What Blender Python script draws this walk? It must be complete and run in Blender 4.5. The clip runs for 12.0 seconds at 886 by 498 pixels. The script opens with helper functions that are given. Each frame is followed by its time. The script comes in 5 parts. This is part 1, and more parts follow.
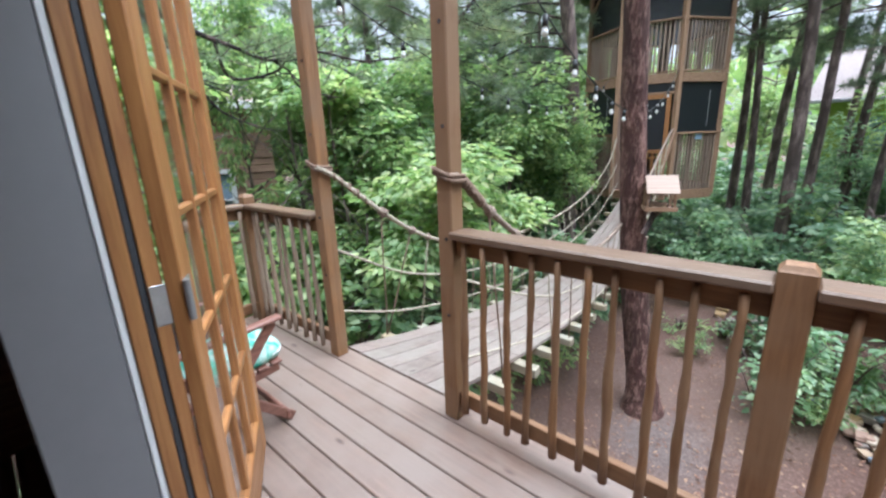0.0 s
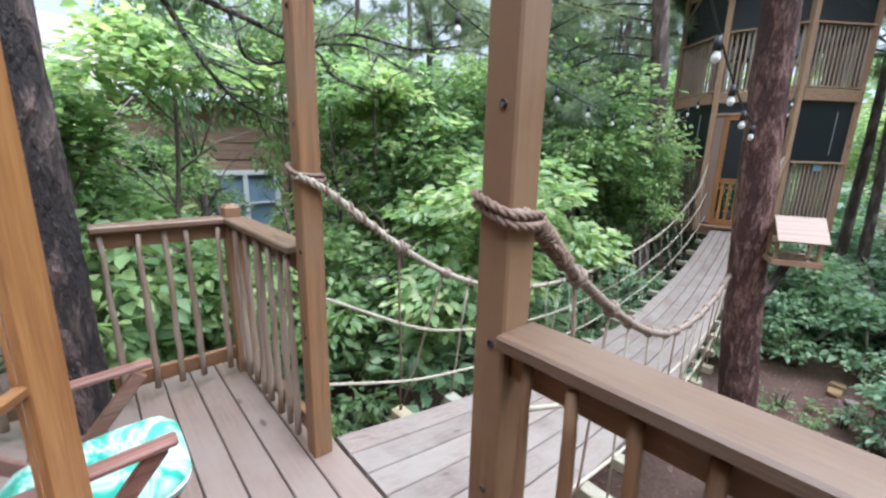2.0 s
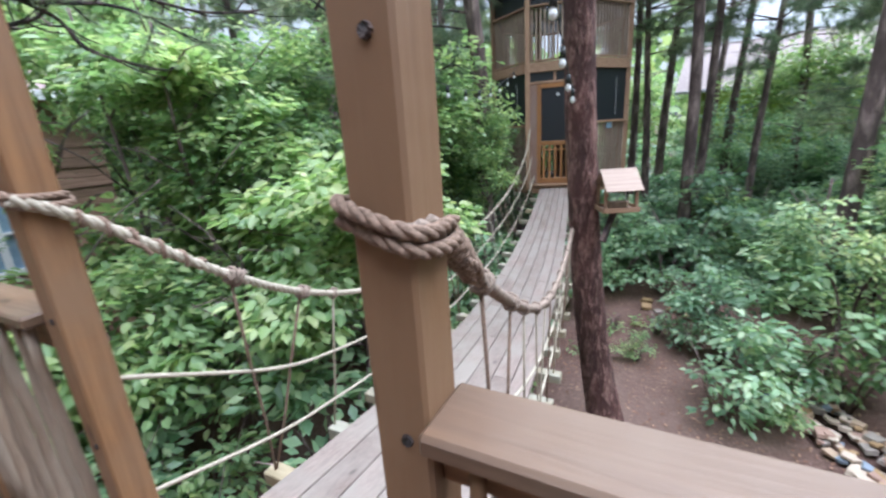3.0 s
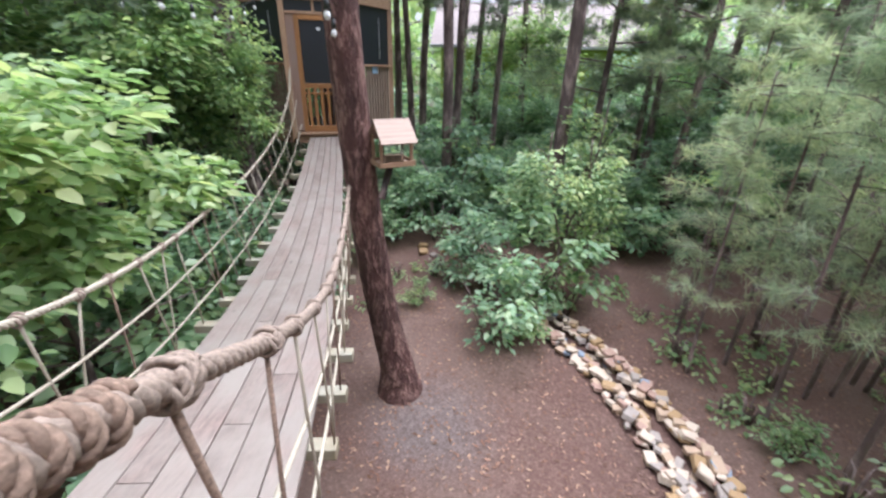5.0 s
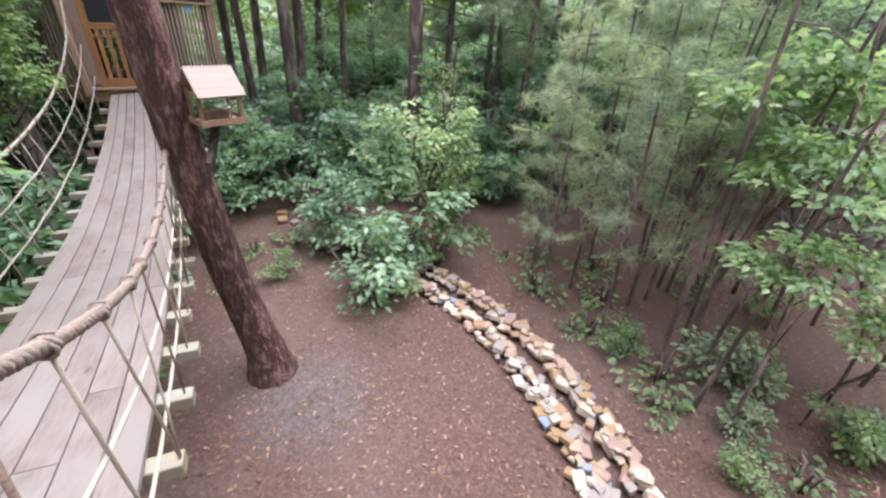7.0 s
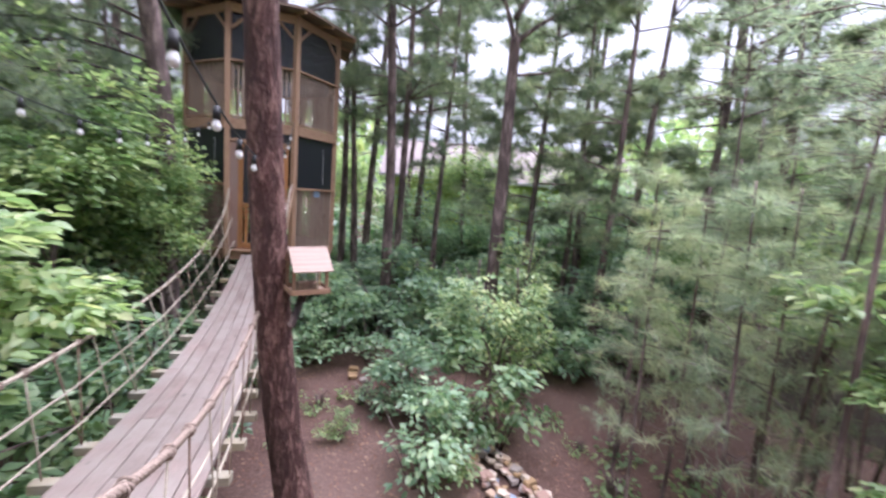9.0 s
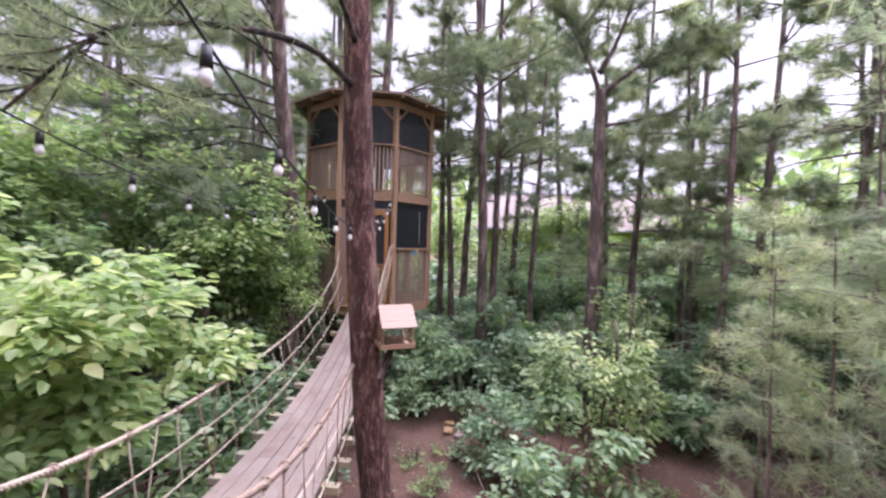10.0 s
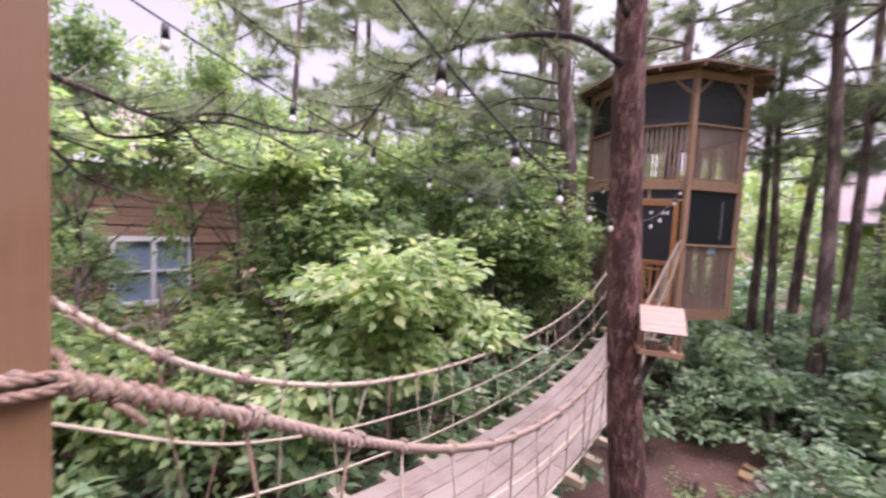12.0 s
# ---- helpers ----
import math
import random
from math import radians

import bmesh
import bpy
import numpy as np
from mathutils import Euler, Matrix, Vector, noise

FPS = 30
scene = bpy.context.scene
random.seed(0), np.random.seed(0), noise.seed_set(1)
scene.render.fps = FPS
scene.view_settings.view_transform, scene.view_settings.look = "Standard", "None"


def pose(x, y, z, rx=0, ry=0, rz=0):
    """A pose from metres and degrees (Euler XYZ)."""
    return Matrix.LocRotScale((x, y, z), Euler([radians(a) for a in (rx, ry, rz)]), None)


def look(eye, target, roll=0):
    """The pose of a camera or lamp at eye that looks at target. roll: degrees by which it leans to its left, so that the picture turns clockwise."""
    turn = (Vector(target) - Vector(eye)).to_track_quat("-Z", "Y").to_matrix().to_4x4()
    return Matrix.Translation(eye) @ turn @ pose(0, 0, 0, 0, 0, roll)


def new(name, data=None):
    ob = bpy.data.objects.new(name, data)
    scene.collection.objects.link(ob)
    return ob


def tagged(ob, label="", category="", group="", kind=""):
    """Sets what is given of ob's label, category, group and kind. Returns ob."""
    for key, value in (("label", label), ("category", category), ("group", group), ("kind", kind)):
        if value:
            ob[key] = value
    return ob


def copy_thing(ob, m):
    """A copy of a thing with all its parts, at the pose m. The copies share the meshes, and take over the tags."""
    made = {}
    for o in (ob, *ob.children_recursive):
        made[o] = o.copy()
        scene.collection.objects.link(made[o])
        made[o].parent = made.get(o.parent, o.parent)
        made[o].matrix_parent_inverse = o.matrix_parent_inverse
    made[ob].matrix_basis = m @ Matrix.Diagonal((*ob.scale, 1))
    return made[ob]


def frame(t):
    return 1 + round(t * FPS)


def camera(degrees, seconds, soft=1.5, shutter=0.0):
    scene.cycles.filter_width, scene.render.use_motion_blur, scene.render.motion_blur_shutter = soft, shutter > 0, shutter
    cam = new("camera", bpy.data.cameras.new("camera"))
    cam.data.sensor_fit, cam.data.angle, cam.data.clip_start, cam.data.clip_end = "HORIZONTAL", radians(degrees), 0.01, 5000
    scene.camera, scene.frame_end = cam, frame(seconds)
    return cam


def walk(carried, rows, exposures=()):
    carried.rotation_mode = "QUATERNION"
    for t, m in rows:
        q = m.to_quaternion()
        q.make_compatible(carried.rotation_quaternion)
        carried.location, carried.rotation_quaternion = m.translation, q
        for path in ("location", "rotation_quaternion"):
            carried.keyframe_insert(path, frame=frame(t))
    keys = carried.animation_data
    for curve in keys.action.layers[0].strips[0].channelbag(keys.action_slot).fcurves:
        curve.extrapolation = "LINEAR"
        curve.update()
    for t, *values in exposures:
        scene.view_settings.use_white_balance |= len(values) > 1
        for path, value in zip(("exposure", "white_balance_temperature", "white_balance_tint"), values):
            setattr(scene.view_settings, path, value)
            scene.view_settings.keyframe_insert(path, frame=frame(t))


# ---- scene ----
cam = camera(94.7, 12.0, 2.4, 0.3)
SKY, SUN = 0.072, 3.0
PATH = [
    (0, (0.065, 0.164, 1.488), (-1.223, 1.605, 0.973), -2.1),
    (0.5, (-0.168, 0.321, 1.489), (-1.387, 1.842, 1.044), -3.1),
    (1, (-0.321, 0.504, 1.469), (-1.578, 2.002, 1.047), -2.5),
    (1.5, (-0.468, 0.833, 1.489), (-1.91, 2.175, 1.148), 1.6),
    (2, (-0.63, 0.956, 1.447), (-2.096, 2.238, 0.994), 1.4),
    (2.5, (-0.831, 1.066, 1.44), (-2.054, 2.571, 0.952), -1.8),
    (4.5, (-0.995, 1.664, 1.434), (-1.141, 3.54, 0.756), 0.6),
    (5, (-1.007, 1.722, 1.409), (-0.89, 3.549, 0.604), 1.3),
    (5.5, (-0.987, 1.77, 1.379), (-0.692, 3.523, 0.463), 1.3),
    (6, (-0.947, 1.797, 1.356), (-0.479, 3.47, 0.366), 1.3),
    (6.5, (-0.894, 1.811, 1.354), (-0.265, 3.409, 0.328), 1.5),
    (8.5, (-0.836, 1.861, 1.464), (-0.06, 3.646, 1.003), 2.4),
    (9, (-0.695, 1.772, 1.545), (-0.343, 3.724, 1.288), 4.4),
    (9.5, (-0.579, 1.675, 1.587), (-0.502, 3.672, 1.506), 2.6),
    (10, (-0.47, 1.554, 1.635), (-0.624, 3.548, 1.603), 1.7),
    (10.5, (-0.318, 1.601, 1.672), (-0.748, 3.554, 1.698), 1.7),
    (11, (-0.143, 1.706, 1.684), (-0.833, 3.583, 1.736), 3.0),
    (11.5, (-0.137, 1.714, 1.672), (-1.133, 3.448, 1.659), 2.8),
    (12, (-0.207, 1.667, 1.625), (-1.578, 3.117, 1.497), 3.2),
]
walk(cam, [(t, look(eye, target, roll)) for t, eye, target, roll in PATH], [(0.0, 2.0, 5350, 9), (3.0, 1.9, 5250, 11), (6.0, 1.95, 5650, 17), (8.5, 2.0, 5500, 24), (10.0, 1.95, 5800, 36), (12.0, 1.92, 6050, 42)])

# ---- world, sun, exposure ----
world = bpy.data.worlds.new("overcast_sky")
scene.world = world
world.use_nodes = True
wn = world.node_tree
sky = wn.nodes.new("ShaderNodeTexSky")
sky.sky_type, sky.sun_disc = "NISHITA", False
sky.sun_elevation, sky.sun_rotation = radians(70), radians(45)
sky.air_density, sky.dust_density, sky.ozone_density = 1.0, 4.0, 1.0
milky = wn.nodes.new("ShaderNodeHueSaturation")
milky.inputs["Saturation"].default_value = 0.1
wn.links.new(sky.outputs["Color"], milky.inputs["Color"])
wn.links.new(milky.outputs["Color"], wn.nodes["Background"].inputs["Color"])
wn.nodes["Background"].inputs["Strength"].default_value = SKY
sun = new("sun", bpy.data.lights.new("sun", "SUN"))
sun.data.energy, sun.data.angle, sun.data.color = SUN, radians(85), (1.0, 0.97, 0.93)
sun.matrix_world = look((4, 5, 26), (0, 2, 0))


# ---- materials ----
def material(name):
    m = bpy.data.materials.new(name)
    m.use_nodes = True
    nt = m.node_tree
    return m, nt, nt.nodes["Principled BSDF"]


def node(nt, kind, **values):
    n = nt.nodes.new(kind)
    for k, v in values.items():
        n.inputs[k.replace("_", " ")].default_value = v
    return n


def ramp(nt, fac, stops):
    r = nt.nodes.new("ShaderNodeValToRGB")
    els = r.color_ramp.elements
    while len(els) < len(stops):
        els.new(0.5)
    for e, (p, c) in zip(els, stops):
        e.position, e.color = p, (*c, 1)
    nt.links.new(fac, r.inputs["Fac"])
    return r.outputs["Color"]


def mix(nt, fac, a, b, blend="MIX"):
    m = nt.nodes.new("ShaderNodeMix")
    m.data_type, m.blend_type = "RGBA", blend
    if isinstance(fac, float):
        m.inputs[0].default_value = fac
    else:
        nt.links.new(fac, m.inputs[0])
    for s, i in ((a, 6), (b, 7)):
        if isinstance(s, tuple):
            m.inputs[i].default_value = (*s, 1)
        else:
            nt.links.new(s, m.inputs[i])
    return m.outputs[2]


def bump(nt, bsdf, height, strength, distance=0.01):
    b = node(nt, "ShaderNodeBump", Strength=strength, Distance=distance)
    nt.links.new(height, b.inputs["Height"])
    nt.links.new(b.outputs["Normal"], bsdf.inputs["Normal"])


def coords(nt, scale, shifted=True):
    """Object coordinates, stretched, and shifted piece by piece."""
    tc = nt.nodes.new("ShaderNodeTexCoord")
    mp = nt.nodes.new("ShaderNodeMapping")
    mp.inputs["Scale"].default_value = scale
    nt.links.new(tc.outputs["Object"], mp.inputs["Vector"])
    if shifted:
        oi = nt.nodes.new("ShaderNodeObjectInfo")
        mul = nt.nodes.new("ShaderNodeMath")
        mul.operation = "MULTIPLY"
        mul.inputs[1].default_value = 37.0
        nt.links.new(oi.outputs["Random"], mul.inputs[0])
        nt.links.new(mul.outputs[0], mp.inputs["Location"])
    return mp.outputs["Vector"]


def wood(name, dark, light, grey=None, axis=0, rough=0.6, greying=0.5, knots=True):
    m, nt, b = material(name)
    s = [14.0, 14.0, 14.0]
    s[axis] = 0.9
    v = coords(nt, s)
    n = node(nt, "ShaderNodeTexNoise", Scale=3.0, Detail=7.0, Roughness=0.65, Distortion=0.6)
    nt.links.new(v, n.inputs["Vector"])
    col = ramp(nt, n.outputs["Fac"], [(0.3, dark), (0.68, light)])
    oi = nt.nodes.new("ShaderNodeObjectInfo")
    tone = ramp(nt, oi.outputs["Random"], [(0.0, (0.72, 0.7, 0.68)), (1.0, (1.12, 1.1, 1.08))])
    col = mix(nt, 1.0, col, tone, "MULTIPLY")
    n2 = node(nt, "ShaderNodeTexNoise", Scale=2.2, Detail=4.0, Roughness=0.6)
    nt.links.new(coords(nt, (1.0, 1.0, 1.0)), n2.inputs["Vector"])
    if grey:
        f = ramp(nt, n2.outputs["Fac"], [(0.5 - greying / 2, (0, 0, 0)), (0.62, (1, 1, 1))])
        col = mix(nt, f, col, grey)
    if knots:
        vo = node(nt, "ShaderNodeTexVoronoi", Scale=1.0)
        ks = [7.0, 7.0, 7.0]
        ks[axis] = 2.6
        nt.links.new(coords(nt, ks), vo.inputs["Vector"])
        k = ramp(nt, vo.outputs["Distance"], [(0.06, (0.8, 0.8, 0.8)), (0.13, (0, 0, 0))])
        col = mix(nt, k, col, tuple(0.5 * c for c in dark))
    nt.links.new(col, b.inputs["Base Color"])
    r = ramp(nt, n.outputs["Fac"], [(0.2, (rough + 0.15,) * 3), (0.8, (rough - 0.1,) * 3)])
    nt.links.new(r, b.inputs["Roughness"])
    bump(nt, b, n.outputs["Fac"], 0.35, 0.004)
    return m


def leaf_material(name, a, b_, c, rough=0.5, through_light=0.35):
    m, nt, b = material(name)
    g = nt.nodes.new("ShaderNodeNewGeometry")
    col = ramp(nt, g.outputs["Random Per Island"], [(0.0, a), (0.55, b_), (0.97, c)])
    oi = nt.nodes.new("ShaderNodeObjectInfo")
    tone = ramp(nt, oi.outputs["Random"], [(0.0, (0.85, 0.8, 0.8)), (1.0, (1.28, 1.12, 1.03))])
    col = mix(nt, 1.0, col, tone, "MULTIPLY")
    n = node(nt, "ShaderNodeTexNoise", Scale=1.1, Detail=3.0)
    nt.links.new(coords(nt, (1, 1, 1)), n.inputs["Vector"])
    col = mix(nt, 1.0, col, ramp(nt, n.outputs["Fac"], [(0.3, (0.7, 0.78, 0.75)), (0.7, (1.2, 1.15, 1.0))]), "MULTIPLY")
    nt.links.new(col, b.inputs["Base Color"])
    b.inputs["Roughness"].default_value = rough
    tr = nt.nodes.new("ShaderNodeBsdfTranslucent")
    nt.links.new(mix(nt, 1.0, col, (1.15, 1.25, 0.85), "MULTIPLY"), tr.inputs["Color"])
    ms = nt.nodes.new("ShaderNodeMixShader")
    ms.inputs[0].default_value = through_light
    nt.links.new(b.outputs[0], ms.inputs[1])
    nt.links.new(tr.outputs[0], ms.inputs[2])
    nt.links.new(ms.outputs[0], nt.nodes["Material Output"].inputs["Surface"])
    return m


def bark(name, dark, light, ridge=9.0, relief=0.02):
    m, nt, b = material(name)
    v = coords(nt, (1, 1, 0.28))
    vo = node(nt, "ShaderNodeTexVoronoi", Scale=ridge * 1.6)
    n0 = node(nt, "ShaderNodeTexNoise", Scale=ridge, Detail=5.0, Roughness=0.7)
    nt.links.new(v, n0.inputs["Vector"])
    nt.links.new(mix(nt, 0.25, v, n0.outputs["Color"]), vo.inputs["Vector"])
    n = node(nt, "ShaderNodeTexNoise", Scale=1.3, Detail=6.0)
    nt.links.new(coords(nt, (1, 1, 1)), n.inputs["Vector"])
    col = ramp(nt, vo.outputs["Distance"], [(0.05, light), (0.6, dark)])
    col = mix(nt, 1.0, col, ramp(nt, n0.outputs["Fac"], [(0.25, (0.5, 0.5, 0.5)), (0.75, (1.3, 1.3, 1.3))]), "MULTIPLY")
    col = mix(nt, 1.0, col, ramp(nt, n.outputs["Fac"], [(0.3, (0.75, 0.72, 0.7)), (0.7, (1.15, 1.1, 1.1))]), "MULTIPLY")
    nt.links.new(col, b.inputs["Base Color"])
    b.inputs["Roughness"].default_value = 0.9
    add = nt.nodes.new("ShaderNodeMath")
    add.operation = "SUBTRACT"
    nt.links.new(n0.outputs["Fac"], add.inputs[0])
    nt.links.new(vo.outputs["Distance"], add.inputs[1])
    bump(nt, b, add.outputs[0], 0.9, relief)
    return m


def plain(name, color, rough=0.5, metal=0.0, spots=0.25, scale=18.0, relief=0.15):
    m, nt, b = material(name)
    n = node(nt, "ShaderNodeTexNoise", Scale=scale, Detail=6.0, Roughness=0.65)
    nt.links.new(coords(nt, (1, 1, 1)), n.inputs["Vector"])
    nt.links.new(ramp(nt, n.outputs["Fac"], [(0.25, tuple(c * (1 - spots) for c in color)), (0.75, tuple(min(1, c * (1 + spots)) for c in color))]), b.inputs["Base Color"])
    b.inputs["Roughness"].default_value, b.inputs["Metallic"].default_value = rough, metal
    bump(nt, b, n.outputs["Fac"], relief, 0.004)
    return m


def glass_material(name, tint=(1, 1, 1), rough=0.02):
    m, nt, b = material(name)
    b.inputs["Base Color"].default_value = (*tint, 1)
    b.inputs["Roughness"].default_value = rough
    b.inputs["Transmission Weight"].default_value = 1.0
    b.inputs["IOR"].default_value = 1.3
    return m


WARM_D, WARM_L = (0.113, 0.05, 0.018), (0.239, 0.121, 0.047)
rail_wood = [wood("cedar_" + "xyz"[i], WARM_D, WARM_L, (0.194, 0.11, 0.056), i, greying=0.2) for i in range(3)]
deck_wood = wood("deck_boards", (0.103, 0.06, 0.043), (0.215, 0.141, 0.105), (0.211, 0.162, 0.133), 0, 0.34, 0.5)
cap_wood = [wood("weathered_cap_" + "xyz"[i], (0.07, 0.033, 0.015), (0.164, 0.091, 0.048), (0.139, 0.094, 0.063), i, 0.42, 0.45) for i in range(3)]
bridge_wood = wood("bridge_planks", (0.135, 0.1, 0.088), (0.27, 0.205, 0.18), (0.235, 0.2, 0.172), 1, 0.45, 0.35)
joist_wood = wood("joist_wood", (0.205, 0.164, 0.094), (0.344, 0.287, 0.189), (0.271, 0.254, 0.197), 0, 0.6, 0.3)
stick_wood = wood("peeled_sticks", (0.13, 0.08, 0.048), (0.31, 0.215, 0.14), (0.28, 0.22, 0.165), 2, 0.6, 0.4)
door_wood = [wood("oiled_pine_" + "xyz"[i], (0.216, 0.088, 0.028), (0.376, 0.184, 0.064), None, i, 0.38, knots=False) for i in range(3)]
tower_wood = [wood("tower_boards_" + "xyz"[i], (0.146, 0.072, 0.05), (0.301, 0.185, 0.133), (0.215, 0.146, 0.116), i, 0.75, 0.6) for i in range(3)]
slat_wood = wood("tower_slats", (0.17, 0.11, 0.078), (0.36, 0.26, 0.19), (0.3, 0.225, 0.17), 2, 0.75, 0.5)
tower_trim = [wood("tower_trim_" + "xyz"[i], (0.215, 0.12, 0.069), (0.37, 0.241, 0.15), None, i, 0.7) for i in range(3)]
chair_wood = wood("red_brown_chair_wood", (0.12, 0.05, 0.035), (0.27, 0.13, 0.095), None, 1, 0.45, knots=False)
siding_wood = wood("siding_wood", (0.2, 0.115, 0.078), (0.35, 0.225, 0.16), None, 1, 0.7)
fence_wood = wood("grey_fence_wood", (0.1, 0.085, 0.075), (0.22, 0.19, 0.17), None, 2, 0.85)
feeder_roof_wood = wood("pale_feeder_boards", (0.238, 0.163, 0.119), (0.334, 0.242, 0.185), None, 0, 0.6, knots=False)
pine_bark = bark("pine_bark", (0.1, 0.042, 0.034), (0.42, 0.25, 0.205), 11.0, 0.05)
dark_bark = bark("dark_bark", (0.03, 0.022, 0.02), (0.19, 0.135, 0.115), 8.0, 0.06)
far_bark = bark("far_bark", (0.13, 0.096, 0.088), (0.4, 0.31, 0.285), 6.0)
rope_fibre = plain("rope_fibre", (0.243, 0.183, 0.14), 0.9, spots=0.55, scale=120.0, relief=0.9)
brown_rope = plain("brown_rope", (0.2, 0.134, 0.094), 0.92, spots=0.6, scale=120.0, relief=0.9)
pale_cord = plain("pale_cord", (0.374, 0.323, 0.246), 0.8, spots=0.25, scale=120.0, relief=0.4)
black_rubber = plain("black_cable", (0.015, 0.016, 0.015), 0.6)
dark_screen = plain("dark_screen", (0.012, 0.014, 0.018), 0.35, spots=0.2, scale=300.0)
mesh_screen = plain("mesh_screen", (0.02, 0.022, 0.025), 0.45, spots=0.2, scale=300.0)
mesh_screen.node_tree.nodes["Principled BSDF"].inputs["Alpha"].default_value = 0.72
grey_metal = plain("grey_hinge_metal", (0.42, 0.42, 0.43), 0.45, 0.8, 0.15, 40.0)
white_paint = plain("white_paint", (0.7, 0.7, 0.7), 0.5, spots=0.04, scale=8.0, relief=0.05)
# Pale inner wall; the shade it stands in is put into this grey.
shaded_wall = plain("shaded_white_wall", (0.155, 0.152, 0.158), 0.6, spots=0.05, scale=14.0, relief=0.06)
weather_strip = plain("weather_strip", (0.03, 0.033, 0.04), 0.6, spots=0.2)
shingles = plain("brown_shingles", (0.2, 0.14, 0.1), 0.85, spots=0.45, scale=25.0, relief=0.5)
pink_shingles = plain("pinkish_grey_shingles", (0.24, 0.195, 0.185), 0.85, spots=0.3, scale=14.0, relief=0.5)
red_shingles = plain("faded_red_shingles", (0.27, 0.2, 0.19), 0.85, spots=0.3, scale=14.0, relief=0.5)
green_paint = plain("lime_green_siding", (0.33, 0.4, 0.07), 0.7, spots=0.15, scale=5.0)
car_paint = plain("white_car_paint", (0.78, 0.78, 0.78), 0.25, spots=0.02, scale=3.0, relief=0.02)
rubber = plain("tyre_rubber", (0.02, 0.02, 0.02), 0.8)
# Sky reflection put into the opaque pane colour; the notice plate shares it.
window_dark = plain("sky_tinted_pane", (0.23, 0.31, 0.4), 0.1, spots=0.3, scale=3.0, relief=0.02)
clear_glass = glass_material("clear_glass")
bulb_glass = plain("frosted_bulb", (0.68, 0.68, 0.66), 0.15, spots=0.03)
stone_mats = [plain("creek_stone_" + n, c, 0.75, spots=0.35, scale=22.0, relief=0.4) for n, c in
              (("tan", (0.36, 0.255, 0.175)), ("pink", (0.3, 0.19, 0.145)), ("ochre", (0.29, 0.185, 0.09)), ("grey", (0.27, 0.225, 0.195)), ("pale", (0.45, 0.36, 0.28)), ("blue", (0.2, 0.23, 0.28)))]

bright_leaf = leaf_material("bright_leaf", (0.18, 0.3, 0.145), (0.28, 0.42, 0.22), (0.45, 0.54, 0.33), 0.34, 0.5)
mid_leaf = leaf_material("mid_leaf", (0.145, 0.25, 0.125), (0.24, 0.37, 0.2), (0.4, 0.5, 0.29), 0.36, 0.55)
blue_leaf = leaf_material("blue_green_leaf", (0.14, 0.255, 0.175), (0.23, 0.375, 0.265), (0.38, 0.52, 0.385), 0.3, 0.5)
yellow_leaf = leaf_material("yellow_green_leaf", (0.2, 0.33, 0.19), (0.32, 0.47, 0.28), (0.54, 0.63, 0.36), 0.42, 0.4)
dark_leaf = leaf_material("dark_leaf", (0.065, 0.13, 0.06), (0.11, 0.2, 0.09), (0.2, 0.29, 0.13), 0.42, 0.42)
needle_mat = leaf_material("pine_needles", (0.14, 0.21, 0.165), (0.21, 0.285, 0.22), (0.34, 0.39, 0.3), 0.4, 0.5)
soft_needle = leaf_material("soft_pine_needles", (0.26, 0.35, 0.295), (0.38, 0.47, 0.405), (0.54, 0.6, 0.5), 0.4, 0.6)
willow_leaf = leaf_material("grey_green_leaf", (0.15, 0.22, 0.15), (0.24, 0.32, 0.22), (0.36, 0.43, 0.3), 0.4, 0.4)
dry_needle = leaf_material("dry_needles", (0.2, 0.13, 0.07), (0.3, 0.2, 0.11), (0.36, 0.27, 0.16), 0.8, 0.1)
wet_bed = plain("wet_creek_bed", (0.075, 0.05, 0.036), 0.35, spots=0.5, scale=9.0, relief=0.3)
litter_mat = leaf_material("leaf_litter", (0.1, 0.055, 0.04), (0.18, 0.1, 0.075), (0.32, 0.22, 0.165), 0.85, 0.05)


GROUND = -2.4


